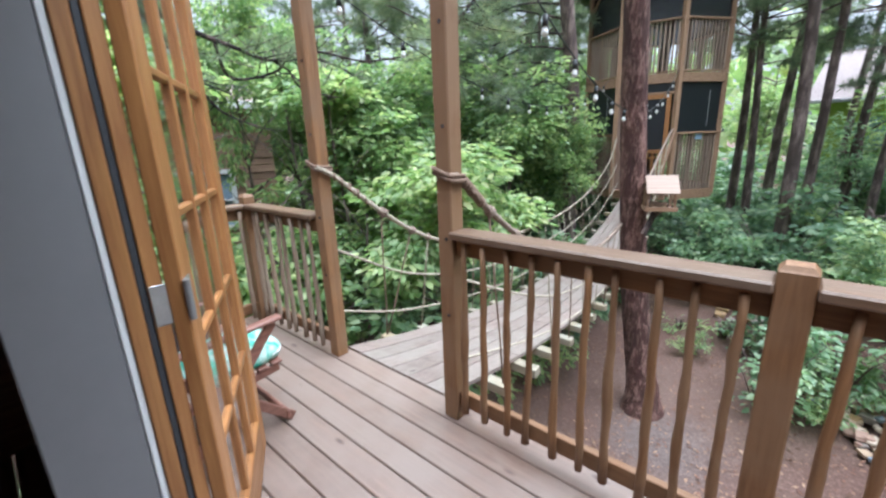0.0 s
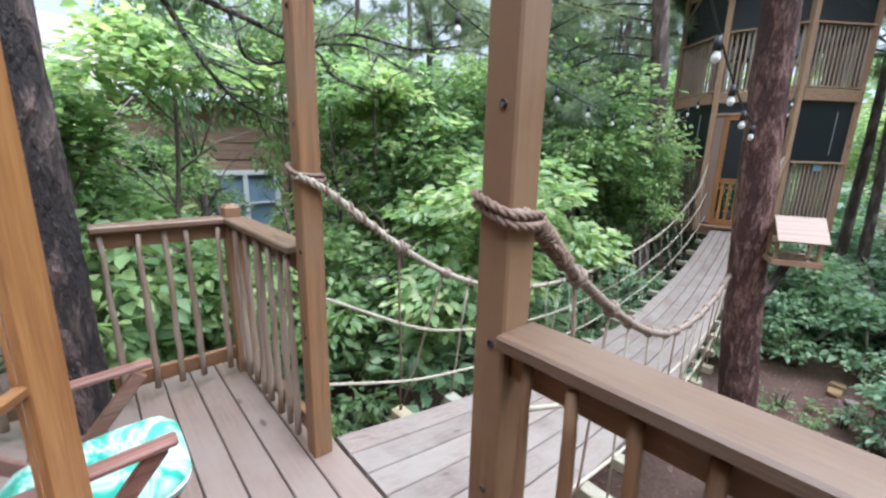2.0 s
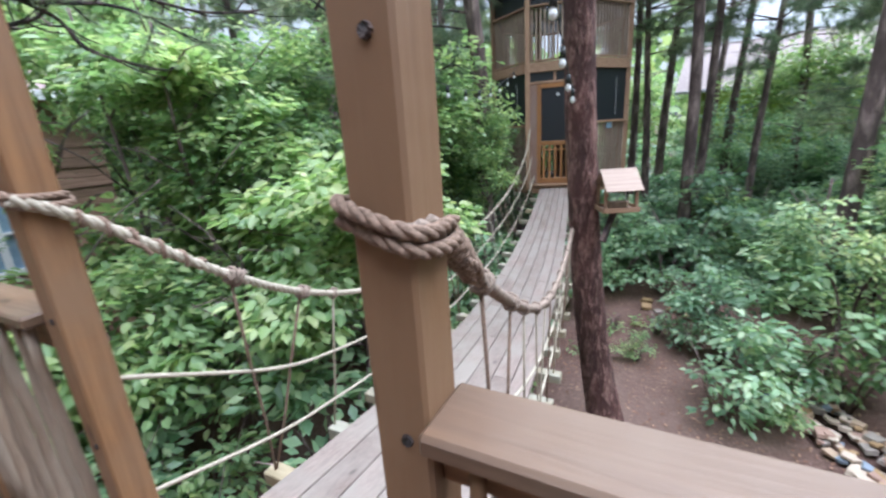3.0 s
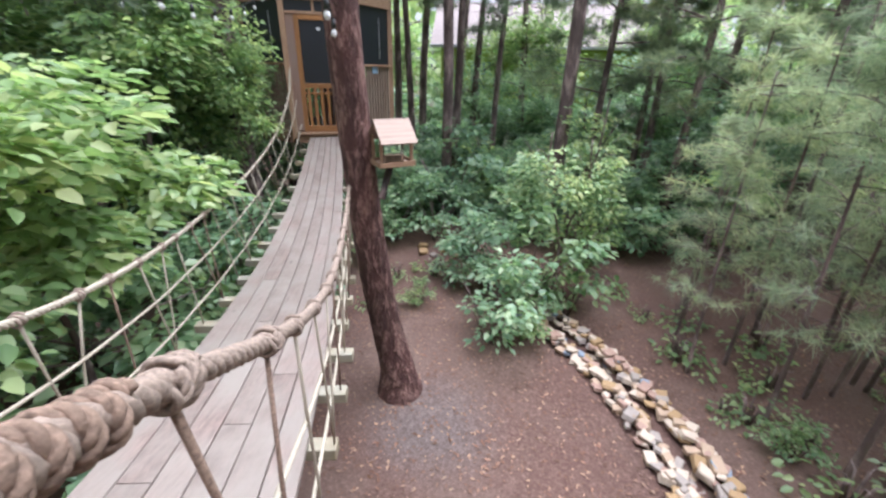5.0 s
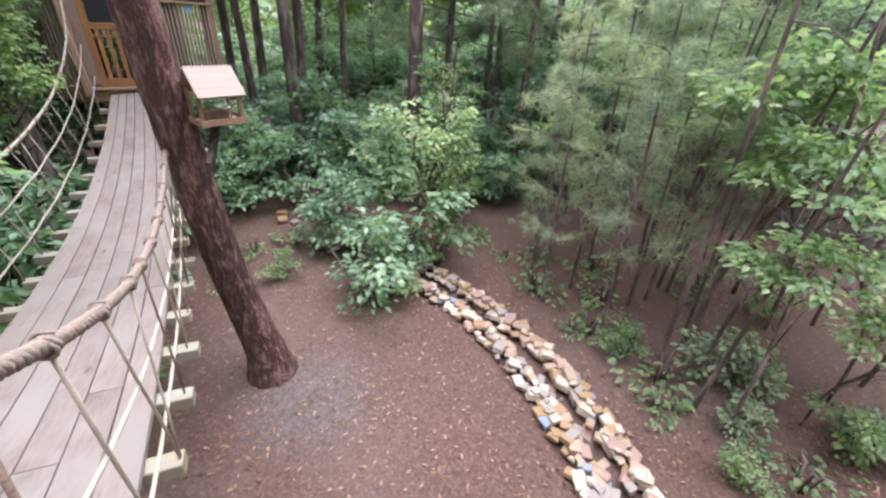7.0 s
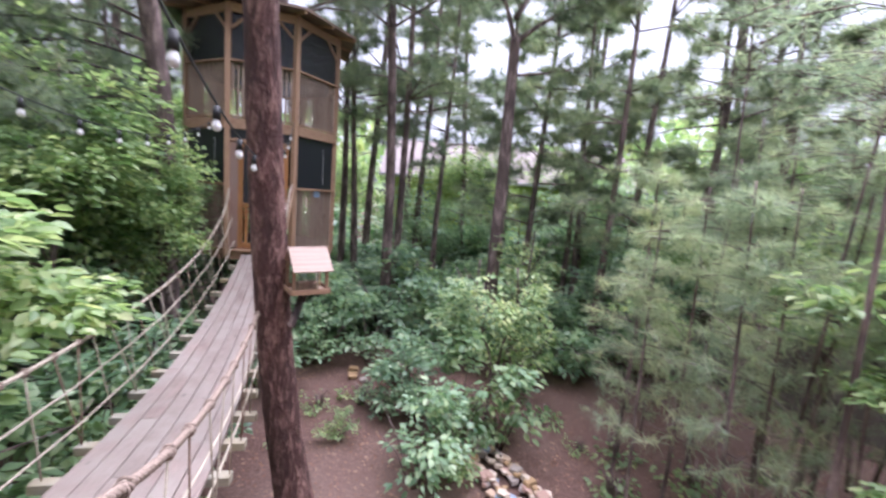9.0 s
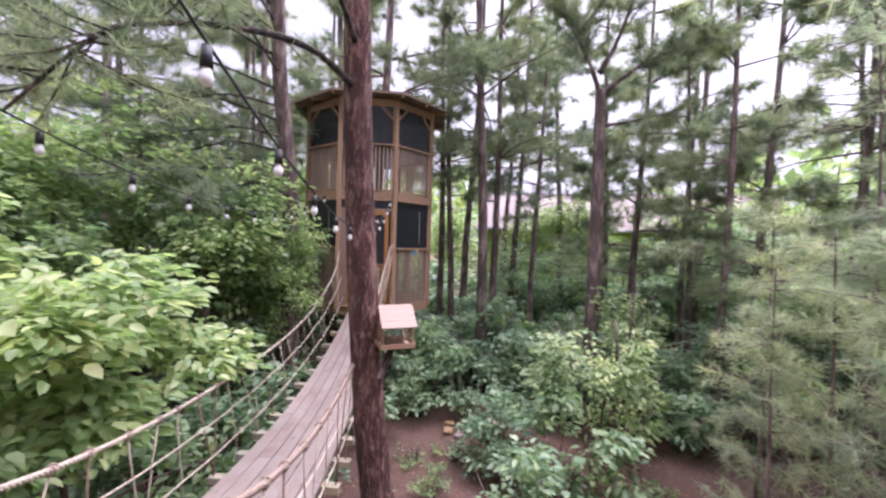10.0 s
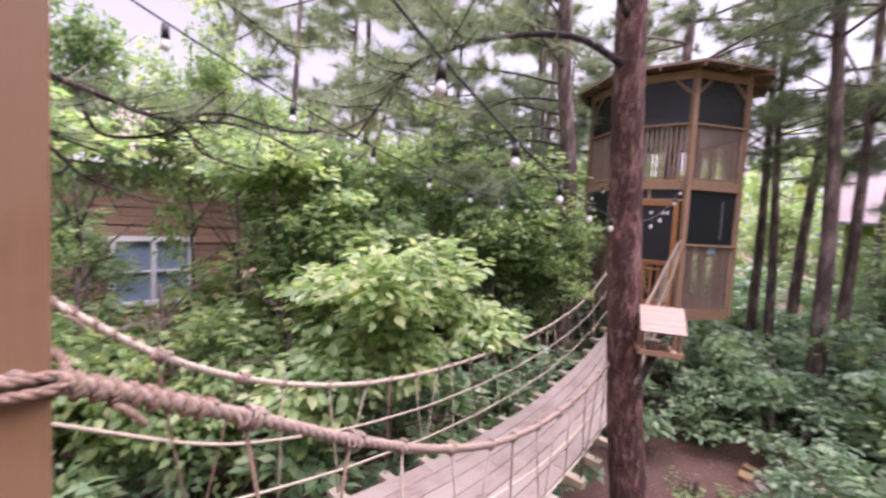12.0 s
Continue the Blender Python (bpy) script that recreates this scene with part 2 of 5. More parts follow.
def earth():
    m, nt, b = material("pine_straw_earth")
    v = coords(nt, (1, 1, 1), False)
    n = node(nt, "ShaderNodeTexNoise", Scale=0.55, Detail=5.0, Roughness=0.6)
    n2 = node(nt, "ShaderNodeTexNoise", Scale=26.0, Detail=8.0, Roughness=0.75)
    for k in (n, n2):
        nt.links.new(v, k.inputs["Vector"])
    a = ramp(nt, n2.outputs["Fac"], [(0.3, (0.062, 0.03, 0.023)), (0.52, (0.118, 0.064, 0.049)), (0.72, (0.23, 0.15, 0.115))])
    a = mix(nt, ramp(nt, n.outputs["Fac"], [(0.42, (0, 0, 0)), (0.62, (0.75, 0.75, 0.75))]), a, mix(nt, 0.5, a, (0.16, 0.115, 0.09)))
    # grey wood chips raked round the pine
    gr = nt.nodes.new("ShaderNodeVectorMath")
    gr.operation = "DISTANCE"
    gr.inputs[1].default_value = (-0.62, 5.55, GROUND)
    warp = node(nt, "ShaderNodeTexNoise", Scale=1.7, Detail=5.0, Roughness=0.7)
    nt.links.new(v, warp.inputs["Vector"])
    nt.links.new(mix(nt, 0.5, v, warp.outputs["Color"], "ADD"), gr.inputs[0])
    a = mix(nt, ramp(nt, gr.outputs["Value"], [(0.4, (0.6, 0.6, 0.6)), (0.95, (0, 0, 0))]), a, ramp(nt, n2.outputs["Fac"], [(0.35, (0.055, 0.043, 0.04)), (0.7, (0.2, 0.17, 0.16))]))
    nt.links.new(a, b.inputs["Base Color"])
    b.inputs["Roughness"].default_value = 0.95
    bump(nt, b, n2.outputs["Fac"], 0.8, 0.03)
    return m


def cushion_cloth():
    m, nt, b = material("tropical_cushion_cloth")
    n = node(nt, "ShaderNodeTexNoise", Scale=3.4, Detail=3.0, Roughness=0.6, Distortion=0.7)
    nt.links.new(coords(nt, (1.0, 2.2, 1.0), False), n.inputs["Vector"])
    c = ramp(nt, n.outputs["Fac"], [(0.3, (0.015, 0.17, 0.11)), (0.42, (0.04, 0.33, 0.23)), (0.5, (0.45, 0.56, 0.5)), (0.56, (0.08, 0.37, 0.28)), (0.7, (0.07, 0.26, 0.1))])
    nt.links.new(c, b.inputs["Base Color"])
    b.inputs["Roughness"].default_value = 0.85
    w = node(nt, "ShaderNodeTexNoise", Scale=300.0, Detail=2.0)
    nt.links.new(coords(nt, (1, 1, 1), False), w.inputs["Vector"])
    bump(nt, b, w.outputs["Fac"], 0.3, 0.002)
    return m


earth_mat = earth()
cloth_mat = cushion_cloth()


# ---- mesh helpers ----
def part(name, bm, mat, parent=None, label="", smooth=False):
    """One bmesh as one mesh object, under a thing or a part."""
    me = bpy.data.meshes.new(name)
    bm.to_mesh(me)
    bm.free()
    me.materials.append(mat)
    if smooth:
        me.polygons.foreach_set("use_smooth", [True] * len(me.polygons))
    ob = new(name, me)
    ob.parent = parent
    return tagged(ob, label)


def thing(name, label, category, group="", at=None):
    e = new(name)
    e.empty_display_size = 0.2
    if at:
        e.location = at
    return tagged(e, label, category, group)


def add_box(bm, lo, hi, bevel=0.004, m=None):
    c = [(a + b) / 2 for a, b in zip(lo, hi)]
    s = [max(b - a, 1e-4) for a, b in zip(lo, hi)]
    mat = Matrix.Translation(c) @ Matrix.Diagonal((*s, 1))
    r = bmesh.ops.create_cube(bm, size=1.0, matrix=(m @ mat) if m else mat)
    if bevel:
        es = list({e for v in r["verts"] for e in v.link_edges})
        bmesh.ops.bevel(bm, geom=es, offset=bevel, segments=1, affect="EDGES")
    return bm


def box(lo, hi, bevel=0.004, m=None):
    return add_box(bmesh.new(), lo, hi, bevel, m)


def frame_of(p, q, up=(0, 0, 1)):
    """A pose at p whose x axis runs to q."""
    x = (Vector(q) - Vector(p)).normalized()
    y = Vector(up).cross(x)
    if y.length < 1e-4:
        y = Vector((0, 1, 0)).cross(x)
    y.normalize()
    z = x.cross(y)
    m = Matrix((x, y, z)).transposed().to_4x4()
    m.translation = p
    return m


def beam(p, q, w, h, bevel=0.004, up=(0, 0, 1), bm=None):
    L = (Vector(q) - Vector(p)).length
    return add_box(bm or bmesh.new(), (0, -w / 2, -h / 2), (L, w / 2, h / 2), bevel, frame_of(p, q, up))


def smooth_path(pts, n):
    """n points on a Catmull-Rom curve through pts."""
    P = [Vector(p) for p in pts]
    P = [2 * P[0] - P[1]] + P + [2 * P[-1] - P[-2]]
    out = []
    k = len(P) - 3
    for i in range(n):
        s = i / (n - 1) * k
        j = min(int(s), k - 1)
        t = s - j
        a, b, c, d = P[j:j + 4]
        out.append(0.5 * (2 * b + (c - a) * t + (2 * a - 5 * b + 4 * c - d) * t * t + (3 * b - a - 3 * c + d) * t ** 3))
    return out


def tube(path, radii, sides=10, rough=0.0, freq=6.0, bm=None, strands=0, lay=0.0):
    """A tube along path; rough makes it uneven, strands twist it like rope."""
    bm = bm or bmesh.new()
    rings = []
    n = len(path)
    prev = None
    run = 0.0
    for i, p in enumerate(path):
        d = (path[min(i + 1, n - 1)] - path[max(i - 1, 0)]).normalized()
        u = prev - d * prev.dot(d) if prev else d.orthogonal()
        u.normalize()
        prev = u
        w = d.cross(u)
        if i:
            run += (p - path[i - 1]).length
        r0 = radii[i] if isinstance(radii, (list, tuple)) else radii
        ring = []
        for k in range(sides):
            a = 2 * math.pi * k / sides
            o = u * math.cos(a) + w * math.sin(a)
            r = r0
            if rough:
                r *= 1 + rough * noise.noise((p + o * r0) * freq)
            if strands:
                r *= 0.86 + 0.2 * abs(math.cos(strands / 2 * (a - run * lay)))
            ring.append(bm.verts.new(p + o * r))
        rings.append(ring)
    for a, b in zip(rings, rings[1:]):
        for k in range(sides):
            bm.faces.new((a[k], a[(k + 1) % sides], b[(k + 1) % sides], b[k]))
    bm.faces.new(rings[0][::-1])
    bm.faces.new(rings[-1])
    return bm


def sheet_mesh(name, V, F, mat):
    """A mesh from arrays of points and faces of one size."""
    V, F = np.asarray(V, dtype=np.float32), np.asarray(F, dtype=np.int32)
    me = bpy.data.meshes.new(name)
    me.vertices.add(len(V))
    me.vertices.foreach_set("co", V.ravel())
    me.loops.add(F.size)
    me.loops.foreach_set("vertex_index", F.ravel())
    me.polygons.add(len(F))
    me.polygons.foreach_set("loop_start", np.arange(0, F.size, F.shape[1], dtype=np.int32))
    me.update(calc_edges=True)
    me.materials.append(mat)
    return me


rng = np.random.default_rng(4)


def unit(v):
    return v / np.maximum(np.linalg.norm(v, axis=-1, keepdims=True), 1e-6)


def leaves(C, D, N, size, wide=0.5, fine=True):
    """Folded leaf blades: C bases, D ways they point, N their upper sides."""
    D = unit(D)
    S = unit(np.cross(D, N))
    U = unit(np.cross(S, D))
    L = size[:, None]
    n = len(C)
    if fine:
        rows = [C, C + L * (0.3 * D + wide * 0.5 * S + 0.08 * U), C + L * (0.68 * D + wide * 0.4 * S + 0.05 * U), C + L * (1.0 * D - 0.1 * U),
                C + L * (0.68 * D - wide * 0.4 * S + 0.05 * U), C + L * (0.3 * D - wide * 0.5 * S + 0.08 * U)]
        k = 6
        f = np.array([[0, 3, 2, 1], [0, 5, 4, 3]])
    else:
        rows = [C, C + L * (0.45 * D + wide * 0.5 * S + 0.08 * U), C + L * D, C + L * (0.45 * D - wide * 0.5 * S + 0.08 * U)]
        k = 4
        f = np.array([[0, 1, 2], [0, 2, 3]])
    V = np.stack(rows, 1).reshape(-1, 3)
    F = (np.arange(n)[:, None, None] * k + f[None]).reshape(-1, f.shape[1])
    return V, F


def crown_points(n_sprays, per, size, radius=(1, 1, 1), spread=0.3, shell=0.55, lumps=9, droop=0.25, flat=0.14, clump=0.8):
    """Bases, ways and upper sides of leaves in sprays inside a lumpy crown about the origin."""
    lump = unit(rng.normal(size=(lumps, 3))) * rng.uniform(0.35, 0.85, (lumps, 1))
    which = rng.integers(0, lumps, n_sprays)
    c = lump[which] + unit(rng.normal(size=(n_sprays, 3))) * (rng.uniform(0.1, 1, (n_sprays, 1)) ** shell) * rng.uniform(0.28, 0.5, (lumps, 1))[which] * clump
    c = c * np.array(radius)
    out = unit(c * np.array([1, 1, 0.3]) + rng.normal(size=c.shape) * 0.25)
    i = np.repeat(np.arange(n_sprays), per)
    ang = rng.uniform(0, 2 * math.pi, len(i))
    rad = spread * np.sqrt(rng.uniform(0.02, 1, len(i)))
    off = np.stack([np.cos(ang) * rad, np.sin(ang) * rad, rng.normal(size=len(i)) * spread * flat - 0.35 * rad * droop], 1)
    C = c[i] + off
    D = np.stack([np.cos(ang), np.sin(ang), -droop + rng.normal(size=len(i)) * 0.3], 1) + out[i] * 0.6
    N = np.array([0, 0, 1.0]) + rng.normal(size=C.shape) * 0.35
    return C, D, N, size * rng.uniform(0.6, 1.25, len(C))


def crown_mesh(name, mat, *a, fine=True, wide=0.58, **k):
    C, D, N, s = crown_points(*a, **k)
    V, F = leaves(C, D, N, s, wide, fine)
    return sheet_mesh(name, V, F, mat)


def needle_mesh(name, mat, tips, axes, per, length, width=0.0035, open_=0.8):
    """Tufts of long needles at tips along axes."""
    tips, axes = np.asarray(tips), unit(np.asarray(axes))
    i = np.repeat(np.arange(len(tips)), per)
    d = unit(axes[i] * rng.uniform(0.1, 1.3, (len(i), 1)) + rng.normal(size=(len(i), 3)) * open_)
    b = tips[i] - axes[i] * rng.uniform(0, 0.16, (len(i), 1))
    s = unit(np.cross(d, rng.normal(size=d.shape))) * width
    L = length * rng.uniform(0.65, 1.1, (len(i), 1))
    sag = np.array([0, 0, -0.12]) * L
    V = np.stack([b - s, b + s, b + d * L + sag], 1).reshape(-1, 3)
    F = np.arange(len(V)).reshape(-1, 3)
    return sheet_mesh(name, V, F, mat)


# ---- ground ----


def ground_z(x, y):
    d = math.hypot(x, y - 5)
    return GROUND + 0.05 * noise.noise((x * 0.45, y * 0.45, 0)) * min(1, d / 3) + 0.5 * max(0, min(1, (d - 14) / 30)) * noise.noise((x * 0.06, y * 0.06, 3))


def creek_x(y):
    """The middle of the creek bed."""
    return 1.82 - 0.088 * (y - 4.5) ** 2


def build_ground():
    bm = bmesh.new()
    lines = [-600, -200, -90, -50, -32, -22] + [-16 + i * 0.4 for i in range(81)] + [22, 32, 50, 90, 200, 600]
    grid = []
    for y in lines:
        row = []
        for x in lines:
            yy = y + 5
            z = ground_z(x, yy)
            if 1.0 < yy < 9.5:
                z -= 0.14 * math.exp(-((x - creek_x(yy)) / 0.26) ** 2)
            row.append(bm.verts.new((x, yy, z)))
        grid.append(row)
    for a, b in zip(grid, grid[1:]):
        for i in range(len(a) - 1):
            bm.faces.new((a[i], a[i + 1], b[i + 1], b[i]))
    tagged(part("ground", bm, earth_mat, smooth=True), "reddish brown pine straw and bare earth forest floor", "ground", kind="structure")


build_ground()

# ---- treehouse deck ----
EDGE = 1.75          # front edge of the deck
POST_A, POST_B, CORNER, NEWEL = (-2.33, 1.665), (-1.222, 1.666), (-3.395, 1.615), (0.088, 1.655)

deck = thing("floor", "weathered brown wooden deck boards running along the house", "deck floor")
deck["kind"] = "structure"
for i in range(4):
    part("deck_joist", box((-3.45 + i * 2.0, -2.6, -0.22), (-3.41 + i * 2.0, EDGE - 0.02, -0.035)), rail_wood[1], deck)
part("fascia", box((-3.56, EDGE - 0.02, -0.24), (3.1, EDGE + 0.018, -0.036)), rail_wood[0], deck)


def deck_boards():
    y, i = EDGE, 0
    while y > -2.6:
        w = 0.14
        for x0, x1 in (((-3.56, 3.1),) if i % 2 == 0 else ((-3.56, 1.2 - 0.3 * (i % 3)), (1.204 - 0.3 * (i % 3), 3.1))):
            if y > 0.3:
                part("board", box((x0, y - w, -0.034), (x1, y, 0.0), 0.004), deck_wood, deck)
            else:
                part("board", box((max(x0, -2.8), y - w, -0.034), (x1, y, 0.0), 0), deck_wood, deck)
        y -= w + 0.007
        i += 1


deck_boards()


def knot_disc_mesh():
    bm = bmesh.new()
    bmesh.ops.create_cone(bm, cap_ends=True, segments=8, radius1=0.011, radius2=0.009, depth=0.006)
    return bm


def roof_post(xy, label):
    x, y = xy
    t = thing("porch_post", label, "post", "porch posts", (x, y, 0))
    part("shaft", box((-0.046, -0.046, 0), (0.046, 0.046, 2.66), 0.006), rail_wood[2], t)
    # Small raised dark discs, added in place of the knots in the post wood.
    for z in (0.62, 1.02, 1.55, 1.98):
        b = part("bolt", knot_disc_mesh(), dark_bark, t, "dark wood knot on the post")
        b.matrix_basis = pose(0.01, -0.0475, z, 90, 0, 0)
    return t


roof_post(POST_A, "square brown cedar porch post wrapped with bridge rope")
roof_post(POST_B, "square brown cedar porch post wrapped with bridge rope")
hb = thing("porch_beam", "long brown cedar beam carried by the porch posts", "beam")
part("beam", box((-3.6, 1.60, 2.66), (3.1, 1.73, 2.84)), rail_wood[0], hb)


def rail_post(xy, label, h=1.1):
    x, y = xy
    t = thing("rail_post", label, "post", "deck rail posts", (x, y, 0))
    bm = box((-0.047, -0.047, -0.2), (0.047, 0.047, h), 0.005)
    top = [f for f in bm.faces if f.normal.z > 0.9]
    r = bmesh.ops.inset_region(bm, faces=top, thickness=0.014)
    for v in {v for f in top for v in f.verts}:
        v.co.z += 0.014
    part("post", bm, rail_wood[2], t)
    return t


rail_post(CORNER, "square brown cedar newel post at the deck corner")
rail_post(NEWEL, "square brown cedar newel post with a chamfered top")
rail_post((3.0, 1.655), "square brown cedar newel post at the deck end")
rail_post((-3.47, -0.9), "square brown cedar newel post on the side of the deck")


def stick(h, seed, r=0.0165):
    rs = random.Random(seed)
    pts = [Vector((rs.uniform(-1, 1) * 0.0035, rs.uniform(-1, 1) * 0.003, h * i / 9)) for i in range(10)]
    rad = [r * rs.uniform(0.86, 1.14) * (1.12 - 0.25 * i / 9) for i in range(10)]
    k = rs.randint(2, 7)
    rad[k] *= 1.15
    return tube(pts, rad, 8, 0.12, 30.0)


stick_meshes = {"pale": [], "warm": []}
for i in range(12):
    o = part("baluster", stick(0.93, i), stick_wood if i < 6 else rail_wood[2], smooth=True)
    stick_meshes["pale" if i < 6 else "warm"].append(o.data)
    bpy.data.objects.remove(o)


def railing(p, q, label, n, inside=-1, lift=0.0, sticks="pale"):
    """A cap, a face board, a lower rail and stick balusters from p to q."""
    t = thing("deck_railing", label, "railing", "deck railings")
    P, Q = Vector((*p, 0)), Vector((*q, 0))
    d = (Q - P).normalized()
    s = Vector((-d.y, d.x, 0)) * inside
    ax = 0 if abs(d.x) > abs(d.y) else 1
    up = Vector((0, 0, 1))
    part("cap", beam(P + up * (1.022 + lift), Q + up * (1.022 + lift), 0.135, 0.036, 0.007), cap_wood[ax], t)
    part("face_board", beam(P + up * (0.957 + lift) - s * 0.012, Q + up * (0.957 + lift) - s * 0.012, 0.036, 0.09, 0.004), rail_wood[ax], t)
    part("lower_rail", beam(P + up * 0.13 - s * 0.012, Q + up * 0.13 - s * 0.012, 0.036, 0.088, 0.004), rail_wood[ax], t)
    L = (Q - P).length
    for i in range(n):
        b = new("baluster", stick_meshes[sticks][(i * 5 + n) % 6])
        b.parent = t
        pos = P + d * (L * (i + 0.5) / n + 0.012 * math.sin(i * 2.3 + n)) + s * 0.03
        b.matrix_basis = pose(pos.x, pos.y, 0.055 + lift, 0.8 * math.sin(i * 1.7), 0.9 * math.cos(i * 2.9), i * 77)
    return t


railing((POST_B[0] + 0.046, 1.655), (NEWEL[0] - 0.047, 1.655), "brown cedar deck railing with round stick balusters", 10, -1, 0.025, "warm")
railing((NEWEL[0] + 0.047, 1.655), (2.953, 1.655), "brown cedar deck railing with round stick balusters beside the newel", 21, -1, 0.025, "warm")
railing((CORNER[0] + 0.047, 1.62), (POST_A[0] - 0.046, 1.64), "short cedar deck railing with knotty peeled stick balusters", 8, -1)
railing((CORNER[0], 1.573), (CORNER[0], 0.93), "cedar deck side railing ending at a tree trunk", 5, 1)
railing((CORNER[0], 0.56), (CORNER[0], -0.853), "cedar deck side railing behind a tree trunk", 10, 1)

# ---- house wall with the doorway ----
wall = thing("wall_house", "treehouse cabin wall beside the open glazed door", "wall")
wall["kind"] = "structure"
WY0, WY1 = 0.13, 0.415
for name, lo, hi in (("wall_section", (-2.8, WY0, 0), (-1.25, WY1, 2.7)), ("wall_section", (1.1, WY0, 0), (3.1, WY1, 2.7)), ("wall_section", (-1.25, WY0, 2.2), (1.1, WY1, 2.7))):
    part(name, box(lo, hi, 0), siding_wood, wall)
part("reveal", box((-1.23, 0.128, 0), (-1.155, 0.317, 2.7), 0.003), shaded_wall, wall, "pale inner wall return with shade put into its grey colour")
part("corner_bead", box((-1.23, 0.319, 0), (-1.152, 0.334, 2.17), 0.002), white_paint, wall, "white edge strip")
jamb = thing("door_frame", "orange oiled pine door frame with a dark weather strip", "door frame")
jamb["kind"] = "structure"
part("jamb", box((-1.248, 0.336, 0), (-1.145, 0.373, 2.173), 0.003), door_wood[2], jamb)
part("weather_strip", box((-1.245, 0.374, 0), (-1.15, 0.391, 2.17), 0.003), weather_strip, jamb, "dark rubber weather strip")
part("stop", box((-1.248, 0.392, 0), (-1.145, 0.427, 2.173), 0.003), door_wood[2], jamb)
part("jamb", box((1.0, WY0, 0), (1.098, 0.4, 2.198), 0.003), door_wood[2], jamb)
part("head", box((-1.145, WY0, 2.175), (1.0, 0.4, 2.198), 0.003), door_wood[0], jamb)
for nm, lo, hi in (("wall_west", (-2.9, -2.7, 0), (-2.8, 0.3, 2.7)), ("wall_east", (3.1, -2.7, 0), (3.2, 0.3, 2.7)), ("wall_south", (-2.9, -2.8, 0), (3.2, -2.7, 2.7))):
    tagged(part(nm, box(lo, hi, 0), siding_wood), "plain wooden cabin wall", "wall", kind="structure")
tagged(part("ceiling", box((-2.9, -2.8, 2.7), (3.2, 0.3, 2.76), 0), siding_wood), "plain board cabin ceiling", "ceiling", kind="structure")


def glazed_door():
    """A five by three light door standing open, hinged at its first stile."""
    W, Hh, T = 0.83, 2.15, 0.042
    t = thing("door_1", "open orange pine glazed door with fifteen panes", "door", at=(-1.128, 0.447, 0.012))
    t["kind"] = "structure"
    t.rotation_euler = (0, 0, math.atan2(0.352, -0.632))
    st, top, low = 0.105, 0.105, 0.2
    for x0 in (0.0, W - st):
        part("stile", box((x0, -T / 2, 0), (x0 + st, T / 2, Hh), 0.004), door_wood[2], t)
    part("rail", box((st, -T / 2, 0), (W - st, T / 2, low), 0.004), door_wood[0], t)
    part("rail", box((st, -T / 2, Hh - top), (W - st, T / 2, Hh), 0.004), door_wood[0], t)
    iw, ih = W - 2 * st, Hh - top - low
    for c in (1, 2):
        x = st + iw * c / 3
        part("muntin", box((x - 0.013, -0.017, low), (x + 0.013, 0.017, Hh - top), 0.005), door_wood[2], t)
    for r in range(1, 5):
        z = low + ih * r / 5
        for c in range(3):
            x0, x1 = st + iw * c / 3 + (0.013 if c else 0), st + iw * (c + 1) / 3 - (0.013 if c < 2 else 0)
            part("muntin", box((x0, -0.015, z - 0.013), (x1, 0.015, z + 0.013), 0.005), door_wood[0], t)
    for r in range(5):
        for c in range(3):
            x0, z0 = st + iw * c / 3 + 0.006, low + ih * r / 5 + 0.006
            p = part("pane", box((x0, -0.002, z0), (x0 + iw / 3 - 0.012, 0.002, z0 + ih / 5 - 0.012), 0), clear_glass, t, "clear glass pane")
            p.visible_shadow = False
    for z in (0.25, 1.095, 1.92):
        h = part("hinge", box((-0.002, -0.026, z - 0.055), (0.052, -0.0225, z + 0.055), 0.001), grey_metal, t, "grey metal hinge plate")
        part("hinge_plate", box((-1.145, 0.394, z - 0.05), (-1.141, 0.44, z + 0.06), 0.001), grey_metal, jamb, "grey metal hinge plate")
        k = bmesh.new()
        bmesh.ops.create_cone(k, cap_ends=True, segments=12, radius1=0.009, radius2=0.009, depth=0.11, matrix=Matrix.Translation((-0.006, -0.03, z)))
        part("knuckle", k, grey_metal, h)
    return t


glazed_door()


